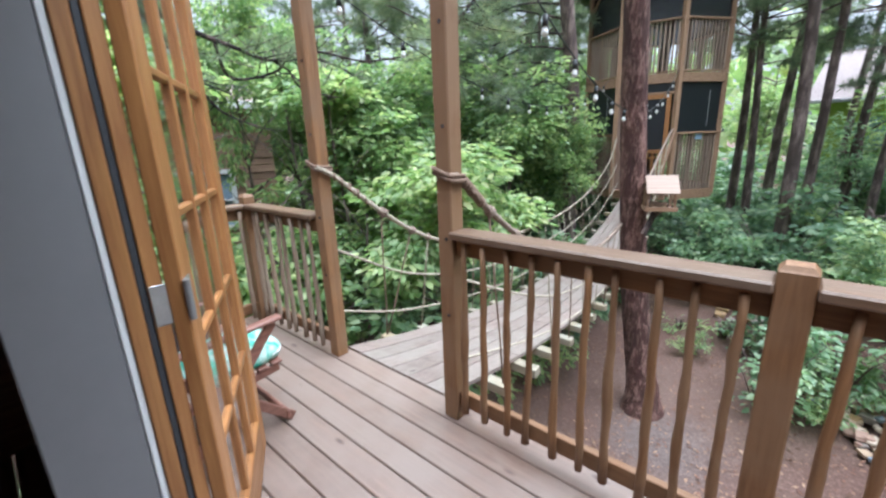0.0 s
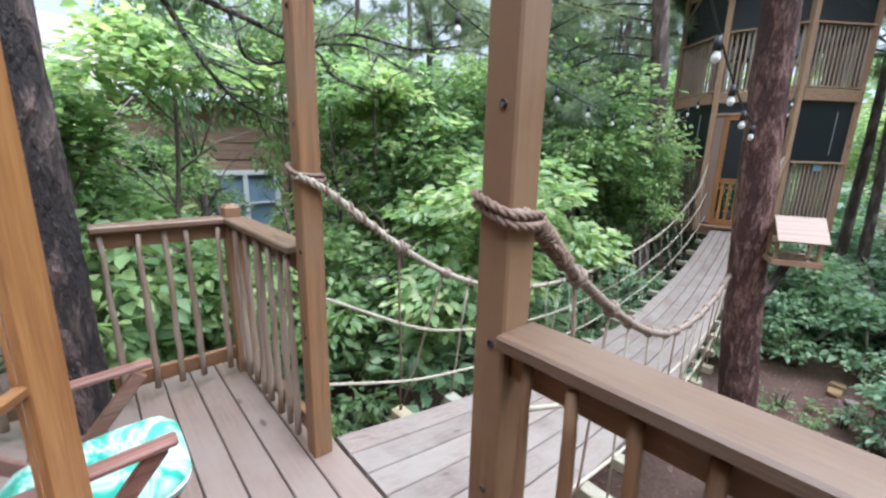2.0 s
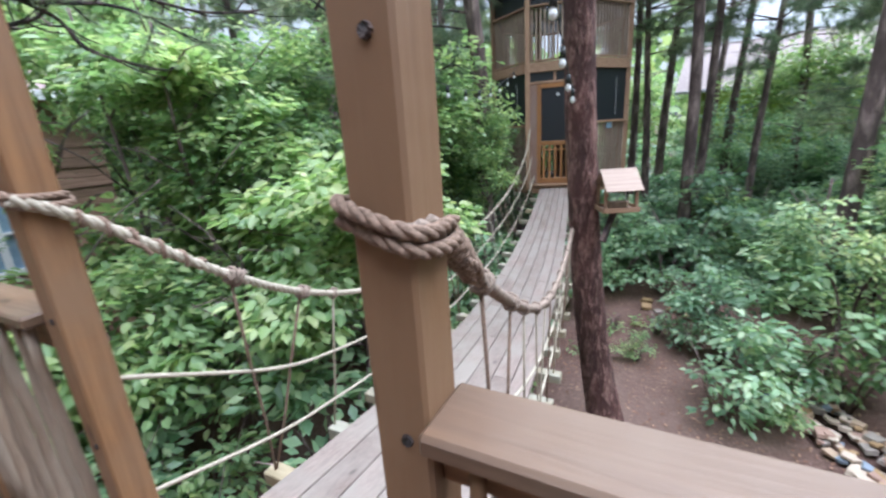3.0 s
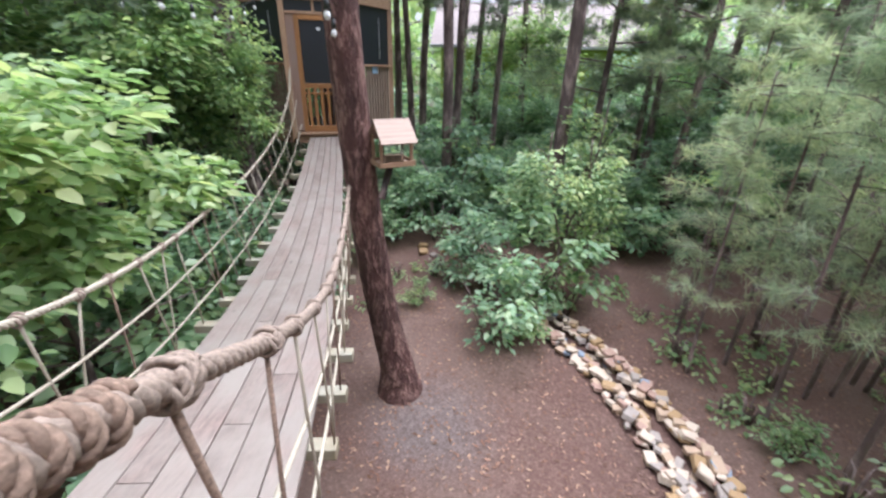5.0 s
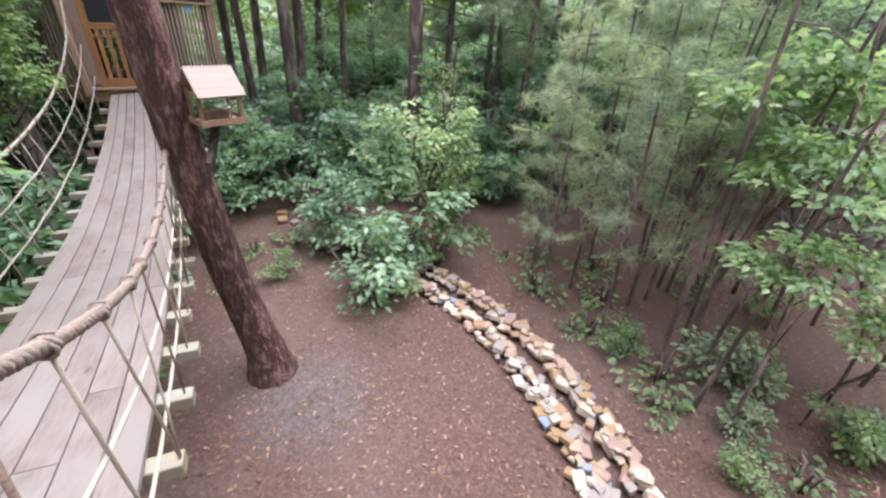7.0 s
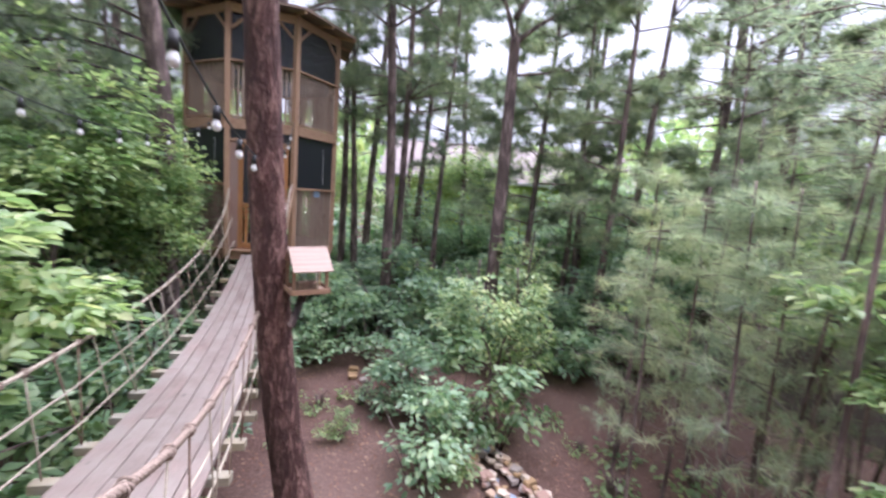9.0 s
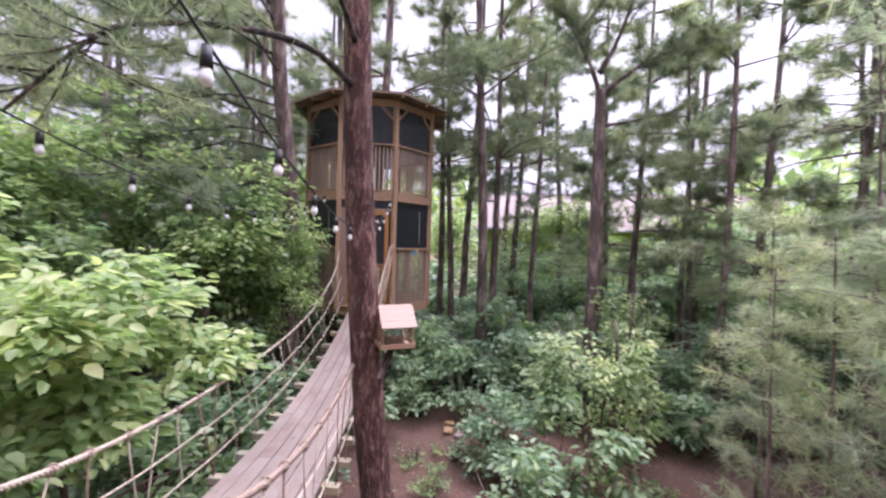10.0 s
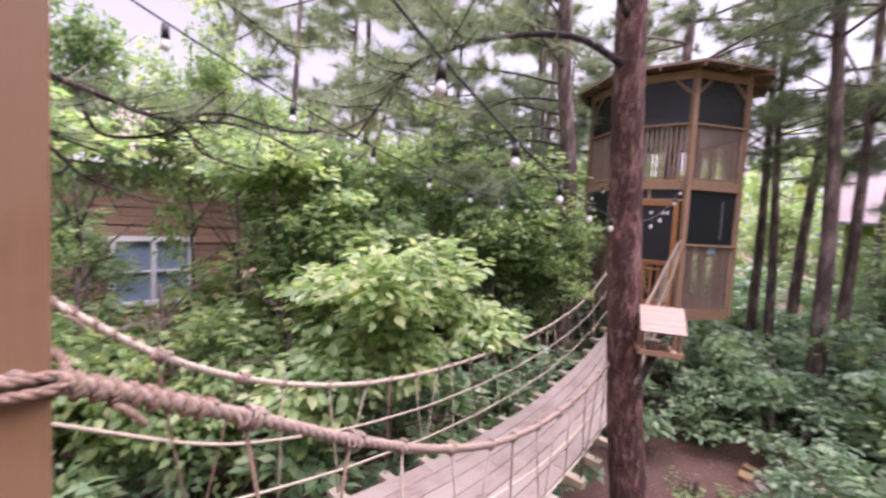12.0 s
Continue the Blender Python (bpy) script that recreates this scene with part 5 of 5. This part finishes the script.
maple = broad_tree(13, 5.6, mid_leaf, 420, 14, 0.13, (1.7, 1.7, 1.9), 4.3, "mid green leafy tree between deck and neighbouring house", True, 14, far_bark, 0.07, 0.3)
place(maple, [(-6.6, 5.6, 0.95, 0.0), (-8.0, 2.4, 0.62, 1.5, None, 1.2), (-8.3, 3.9, 0.62, 2.5, None, 1.22), (-7.6, 1.5, 0.62, 3.5), (-8.8, 0.2, 0.8, 4.4), (-8.8, 5.4, 0.7, 0.4, None, 1.15), (-7.0, 1.9, 0.42, 0.3), (-7.4, 7.6, 1.05, 3.2), (-5.4, 8.6, 1.0, 4.6), (-6.4, 0.6, 0.78, 2.5), (-6.0, -0.4, 0.75, 0.8), (-8.6, 5.5, 0.85, 5.2), (-4.2, 9.5, 0.58, 1.9, None, 0.74), (-5.6, 8.8, 0.62, 0.9, None, 0.72), (-4.75, 10.3, 0.6, 3.9, None, 0.8), (-9.2, 2.0, 0.72, 0.3), (-9.5, 0.9, 0.75, 2.2)])

shrub_a = shrub(blue_leaf, 64, 10, 0.13, (1.05, 1.05, 0.85), "blue-green leafy understorey shrub on the forest floor")
place(shrub_a, [(0.05, 6.8, 0.9, 0.0), (0.8, 7.7, 1.15, 1.0), (0.3, 8.5, 0.9, 2.2), (-0.4, 8.6, 0.65, 0.6), (-1.9, 12.0, 1.3, 5.0), (1.9, 10.9, 1.2, 2.5),  (-0.2, 12.6, 1.6, 0.3), (2.9, 12.2, 1.5, 1.9), (-3.0, 6.8, 0.9, 1.1), (-3.2, 8.0, 1.2, 2.7), (-0.6, 10.9, 1.0, 1.9), (-1.6, 10.9, 0.9, 3.3), (0.2, 10.0, 0.8, 4.1)])
shrub_b = shrub(mid_leaf, 64, 10, 0.12, (0.95, 0.95, 0.95), "mid green leafy understorey shrub on the forest floor")
place(shrub_b, [(1.5, 7.55, 1.0, 0.4), (0.75, 7.0, 0.6, 2.0), (-1.0, 7.9, 0.4, 1.0), (2.6, 9.6, 1.1, 0.0), (4.25, 2.75, 0.55, 3.3), (5.9, 4.6, 0.5, 0.8), (-3.1, 4.3, 0.9, 1.4), (-2.9, 5.6, 0.8, 4.4), (-3.4, 3.2, 0.8, 5.0), (-4.0, 7.2, 1.2, 0.2), (1.2, 13.5, 1.7, 2.0), (3.9, 14.0, 1.8, 3.0), (-4.6, 2.9, 0.9, 0.9), (2.99, 4.62, 0.4, 0.1), (2.9, 2.9, 0.35, 2.1)])
yellow = broad_tree(14, 2.9, yellow_leaf, 110, 11, 0.095, (0.75, 0.75, 1.05), 2.1, "slender yellow-green sapling among the shrubs", True, 9, far_bark, 0.025, 0.2)
place(yellow, [(1.5, 8.35, 1.0, 0.0), (2.0, 9.1, 0.95, 2.0), (2.6, 10.4, 1.15, 4.0)])

oak = broad_tree(15, 3.4, mid_leaf, 90, 12, 0.11, (0.95, 0.95, 0.42), 2.9, "small leafy sapling with a thin leaning trunk", True, 7, far_bark, 0.035, 0.25)
place(oak, [(3.7, 4.05, 0.93, 0.0), (3.25, 3.35, 0.72, 1.0), (4.44, 4.69, 1.17, 5.0), (5.6, 4.4, 0.9, 3.0), (6.9, 3.6, 1.2, 1.0), (5.0, 2.4, 0.8, 2.0), (6.4, 6.6, 1.2, 4.0), (5.2, 8.8, 1.1, 2.4), (4.9, 5.6, 0.95, 0.7), (6.0, 5.2, 1.05, 1.9), (4.3, 7.9, 0.75, 3.7), (4.9, 3.2, 0.7, 2.2), (5.6, 3.2, 0.85, 0.4), (6.4, 4.2, 0.8, 3.4), (4.2, 3.1, 0.5, 5.3)])

willow = shrub(willow_leaf, 46, 14, 0.1, (0.7, 0.7, 0.5), "grey-green narrow-leaved shrub on the red forest floor")
place(willow, [(3.9, 3.75, 0.85, 0.0), (3.5, 3.3, 0.5, 1.0), (4.6, 2.6, 0.6, 2.0)])
seedling = shrub(mid_leaf, 9, 9, 0.085, (0.26, 0.26, 0.2), "small leafy seedling on the forest floor")
place(seedling, [(2.76, 3.85, 0.8, 0.0)] + [(x + 0.35 * math.sin(i * 5.1), y + 0.3 * math.cos(i * 3.7), 0.7 + 0.6 * ((i * 3) % 5) / 4, i * 1.7) for i, (x, y) in enumerate(
    [(2.7, 5.0), (3.2, 5.4), (3.6, 4.7), (3.0, 4.1), (4.3, 4.2), (4.8, 5.0), (3.9, 6.0), (3.2, 6.3), (2.7, 6.4), (5.2, 5.6), (2.6, 7.2), (3.5, 7.6), (4.6, 3.6), (-0.6, 9.2), (-1.7, 8.9), (-2.2, 7.8), (3.4, 2.9), (5.9, 6.2), (4.4, 6.8), (2.4, 8.2)])])
high = broad_tree(17, 5.3, bright_leaf, 150, 13, 0.13, (1.25, 1.25, 0.75), 4.65, "tall thin young tree with a high bright green crown", True, 8, far_bark, 0.045, 0.26)
place(high, [(-6.2, 1.6, 1.0, 0.0), (-6.9, 4.0, 1.04, 1.5), (-5.8, 4.4, 0.98, 3.0)])
bank_shrub = broad_tree(18, 2.6, mid_leaf, 170, 13, 0.12, (1.1, 1.1, 0.85), 1.75, "bushy green young tree below the neighbouring house window", True, 9, far_bark, 0.03, 0.25)
place(bank_shrub, [(-5.9, 2.0, 1.22, 0.0), (-5.9, 3.2, 1.2, 2.0), (-6.4, 1.0, 1.5, 3.2), (-5.2, 3.9, 1.1, 4.0), (-7.4, 4.9, 1.5, 1.0), (-7.6, 1.9, 1.25, 5.0)])

thicket = shrub(blue_leaf, 88, 11, 0.15, (0.95, 0.95, 0.7), "dense leafy thicket filling the wood floor", False)
THICK = [(-0.9, 12.4), (0.5, 12.9), (4.2, 10.4), (6.4, 10.2), (5.2, 10.0), (-0.6, 13.2), (0.9, 12.0), (2.2, 11.6), (3.2, 10.8), (1.6, 14.2), (3.0, 13.4), (4.4, 12.0), (-1.6, 13.0), (0.2, 15.8), (2.6, 15.6), (4.4, 14.6), (5.8, 13.2), (-1.4, 16.8), (1.0, 18.0), (3.4, 17.6), (5.6, 16.4), (7.6, 14.4), (-4.2, 6.2), (-3.9, 8.7), (-4.6, 8.0), (-5.4, 6.4), (-3.0, 9.9), (-4.6, 10.9), (-7.2, 6.6), (-5.2, 2.2), (-6.6, 3.4), (-7.6, 4.6), (-5.6, 0.9), (-8.2, 8.8), (-6.4, 9.0), (8.3, 10.2), (-1.9, 12.4), (-3.8, 3.8), (-1.4, 13.9), (-0.9, 14.6), (-2.0, 15.2), (-3.2, 14.6), (-0.2, 16.6), (-2.6, 16.8), (-4.4, 15.6), (0.6, 14.4), (2.0, 17.0), (-3.2, 18.2), (-1.0, 19.0), (-5.8, 12.4), (-6.0, 14.2)]
place(thicket, ring(46, 15, 27, -62, 62, 1.7, 2.6, 21) + [(x, y, 0.95 + 0.35 * ((i * 7) % 5) / 4 + max(0, (y - 11) * 0.06), i * 1.3) for i, (x, y) in enumerate(THICK)])

# young pines with long needles on the right bank
young = pine(21, 4.3, 0.032, 0.3, "slender young pine with long soft needles", 96, soft_needle, True, 0.24, 22)
place(young, [(3.1, 5.2, 1.0, 0.0), (3.35, 6.2, 1.0, 1.0), (3.1, 6.9, 0.8, 2.0), (5.2, 6.6, 1.2, 5.0), (3.9, 5.5, 1.0, 0.6), (4.4, 6.9, 1.12, 3.9), (2.75, 6.1, 0.9, 4.6), (3.6, 7.6, 1.1, 1.6), (4.9, 5.7, 1.1, 2.8), (5.7, 7.7, 1.3, 0.2), (4.25, 4.75, 0.85, 5.7)])
bare = pine(22, 5.6, 0.03, 0.78, "thin bare young pine trunk with few needles", 40, soft_needle, True, 0.17, 12)
SLIM = [(3.17, 3.72, 0.06), (3.4, 4.4, -0.05), (4.0, 4.48, -0.12), (5.3, 5.4, 0.1), (4.8, 7.4, 0.05), (6.6, 6.2, 0.1), (4.36, 5.6, 0.04), (5.75, 6.3, -0.08), (6.9, 5.0, 0.0)]
place(bare, [(x, y, 0.95 + 0.4 * ((i * 5) % 7) / 6, 2.1 * i, None, None, l) for i, (x, y, l) in enumerate(SLIM)])

# tall pines of the wood
tall = pine(31, 15.0, 0.15, 0.42, "tall straight pine with a high crown", 640, None, False, 0.34, 40)
place(tall, [(0.12, 14.5, 0.95, 1.0), (0.97, 17.5, 1.0, 2.0), (1.42, 15.5, 0.8, 3.0), (-1.2, 15.5, 0.9, 5.0), (-1.68, 16.5, 1.0, 0.7), (-0.19, 13.2, 1.15, 0.0), (-0.9, 17.6, 1.1, 2.4), (4.2, 16.5, 0.9, 0.2), (6.5, 15.0, 1.0, 3.3), (8.0, 11.5, 0.9, 1.1), (9.5, 8.0, 0.95, 2.1), (-6.6, 12.5, 1.0, 4.1), (-8.5, 10.0, 1.0, 5.1), (-5.0, 15.0, 1.1, 0.9), (-9.5, 16.0, 1.1, 2.9), (11, 4.5, 1.0, 3.7), (10.5, 13.0, 1.0, 4.7), (3.4, 20, 1.1, 5.7), (-7.2, 20, 1.1, 1.3), (0.9, 22, 1.1, 2.6), (-9.6, 11.8, 0.95, 0.4), (-11.4, 9.6, 1.0, 1.7), (-12.2, 7.2, 0.9, 3.1), (-7.9, 14.0, 1.0, 4.4), (-14.0, 11.0, 1.1, 5.5)])
mid_pine = pine(32, 9.5, 0.1, 0.3, "mid-height pine with soft grey-green needles", 330, None, False, 0.3, 34)
place(mid_pine, [(5.0, 12.4, 1.0, 0.0), (7.6, 9.2, 1.0, 2.0), (5.6, 14.0, 1.15, 3.0), (3.6, 15.0, 1.1, 4.0), (8.8, 11.8, 1.2, 5.0), (9.0, 6.4, 1.1, 0.5), (-7.0, 13.0, 1.1, 1.5), (-9.6, 11.6, 1.15, 2.5), (-8.0, 16.0, 1.2, 3.5), (-12.5, 5.6, 1.1, 4.5), (4.6, 10.4, 1.1, 0.9), (6.1, 11.7, 1.25, 1.8), (3.7, 12.7, 1.2, 2.9), (7.1, 8.4, 1.1, 4.0), (8.5, 10.0, 1.3, 5.1)])
tower_pine = copy_thing(tall, turned(-3.2, 12.2, 1.15, 2.0))
tagged(tower_pine, "tall pine trunk rising through the tower roof")

# the pine behind the bridge, with long bare limbs reaching over it
side_pine = thing("pine_tree", "grey pine trunk with long drooping bare limbs", "tree", "pines")
part("trunk", trunk_mesh([(-4.52, 10.4, GROUND - 0.1), (-4.47, 10.15, 1.0), (-4.46, 10.06, 2.7), (-4.48, 9.55, 4.8), (-4.35, 9.1, 6.6), (-4.2, 8.6, 10.0)], 0.2, 0.11, 90, 16, 0.3), far_bark, side_pine, smooth=True)
rs = random.Random(77)
for k in range(19):
    z = 2.5 + k * 0.3
    base = Vector((-4.46, 10.0 - max(0, z - 2.7) * 0.22, z))
    a = radians(rs.uniform(195, 285))
    L = rs.uniform(2.2, 4.2)
    e = base + Vector((math.cos(a) * L, math.sin(a) * L, rs.uniform(-0.5, 0.35)))
    m1 = base.lerp(e, 0.35) + Vector((0, 0, rs.uniform(0.1, 0.3)))
    m2 = base.lerp(e, 0.7) + Vector((rs.uniform(-0.2, 0.2), 0, rs.uniform(0.0, 0.2)))
    bm, tips, ways = pine_branches([base, m1, m2, e], 0.028, 40, 1, 100 + k, 0.55)
    part("limb", bm, dark_bark, side_pine, smooth=True)
    o = new("crown", needle_mesh("crown", needle_mat, [tuple(v) for v in tips], [tuple(v) for v in ways], 20, 0.2, 0.005))
    o.parent = side_pine

# a pine that forks into two wide limbs
fork = thing("pine_tree", "forked pine with a flat spreading crown", "tree", "pines")
part("trunk", trunk_mesh([(2.3, 11.4, GROUND - 0.1), (2.34, 11.35, 1.2), (2.32, 11.25, 3.3), (2.3, 11.2, 5.2)], 0.17, 0.12, 60, 14, 0.3), far_bark, fork, smooth=True)
for k, path in enumerate((
    [(2.3, 11.2, 5.1), (2.0, 11.1, 5.8), (1.6, 11.0, 6.5), (1.2, 10.9, 7.3)],
    [(2.3, 11.2, 5.1), (2.8, 11.0, 5.5), (3.5, 10.8, 5.9), (4.7, 10.6, 6.4)],
    [(2.25, 11.15, 5.6), (2.6, 11.1, 6.3), (2.9, 11.0, 7.2), (3.3, 10.9, 8.2)],
    [(1.7, 11.0, 6.4), (2.2, 10.6, 7.0), (2.6, 10.2, 7.4)],
    [(2.32, 11.22, 4.4), (3.1, 11.0, 4.5), (3.9, 10.9, 4.7)],
)):
    bm, tips, ways = pine_branches(path, 0.07 if k < 3 else 0.04, 46 if k < 4 else 16, 1, 300 + k, 0.9)
    part("limb", bm, far_bark, fork, smooth=True)
    o = new("crown", needle_mesh("crown", needle_mat, [tuple(v) for v in tips], [tuple(v) for v in ways], 36, 0.26, 0.007))
    o.parent = fork

# leafy middle distance and far woods
wood_a = broad_tree(41, 6.5, bright_leaf, 420, 11, 0.19, (2.1, 2.1, 2.4), 4.3, "light green leafy woodland tree in the middle distance", False, 14)
wood_b = broad_tree(42, 7.5, mid_leaf, 420, 11, 0.2, (2.2, 2.2, 2.9), 4.9, "mid green woodland tree in the middle distance", False, 15)
wood_c = broad_tree(43, 5.0, blue_leaf, 380, 11, 0.16, (1.8, 1.8, 1.9), 3.0, "blue-green low woodland tree in the middle distance", False, 12)


place(wood_c, [(10.2, 8.0, 1.0, 0.5), (5.6, 10.6, 0.85, 3.1), (11.4, 5.0, 1.1, 4.0), (7.0, 10.8, 0.9, 5.5), (-5.0, 11.6, 0.9, 0.0), (-4.8, 14.0, 1.1, 1.0), (-6.8, 10.4, 1.0, 2.0), (-5.6, 9.6, 0.8, 3.0)] + ring(9, 15, 18, -60, 0, 0.8, 1.1, 1) + ring(7, 11, 14, 28, 60, 0.8, 1.1, 2))
place(wood_a, ring(10, 14, 19, 18, 100, 0.8, 1.15, 3) + ring(10, 19, 26, -70, 14, 0.8, 1.2, 4))
place(wood_b, ring(9, 18, 25, 16, 95, 0.9, 1.3, 5) + ring(9, 14, 22, -75, -28, 0.7, 1.0, 6) + ring(8, 10, 16, 110, 280, 0.9, 1.2, 7))


def far_woods():
    n = 26000
    a = rng.uniform(0, 2 * math.pi, n)
    d = rng.uniform(34, 52, n)
    top = 6.5 + 2.5 * np.sin(a * 7) + 1.5 * np.sin(a * 17 + 1) + 1.0 * np.sin(a * 41)
    z = GROUND + rng.uniform(0, 1, n) ** 0.8 * (top + 2.5)
    C = np.stack([-np.sin(a) * d, 3 + np.cos(a) * d, z], 1)
    D = rng.normal(size=(n, 3)) + np.array([0, 0, -0.3])
    N = rng.normal(size=(n, 3)) * 0.6 + np.array([0, 0, 1])
    V, F = leaves(C, D, N, rng.uniform(0.7, 1.5, n), 0.75, False)
    tagged(new("far_woods", sheet_mesh("far_woods", V, F, bright_leaf)), "distant green woods all round", "woods", kind="stuff")


far_woods()


def litter():
    n = 26000
    x, y = rng.uniform(-4, 9, n), rng.uniform(0.5, 13, n)
    C = np.stack([x, y, np.array([ground_z(a, b) for a, b in zip(x, y)]) + 0.012], 1)
    keep = np.array([abs(a - creek_x(b)) > 0.3 or b > 9 for a, b in zip(x, y)])
    C = C[keep]
    D = rng.normal(size=C.shape) * np.array([1, 1, 0.12])
    N = np.array([0, 0, 1.0]) + rng.normal(size=C.shape) * 0.25
    V, F = leaves(C, D, N, rng.uniform(0.02, 0.075, len(C)), 0.45, False)
    tagged(new("leaf_litter", sheet_mesh("leaf_litter", V, F, litter_mat)), "scattered dry brown leaves and bark chips on the ground", "leaf litter", kind="stuff")


litter()
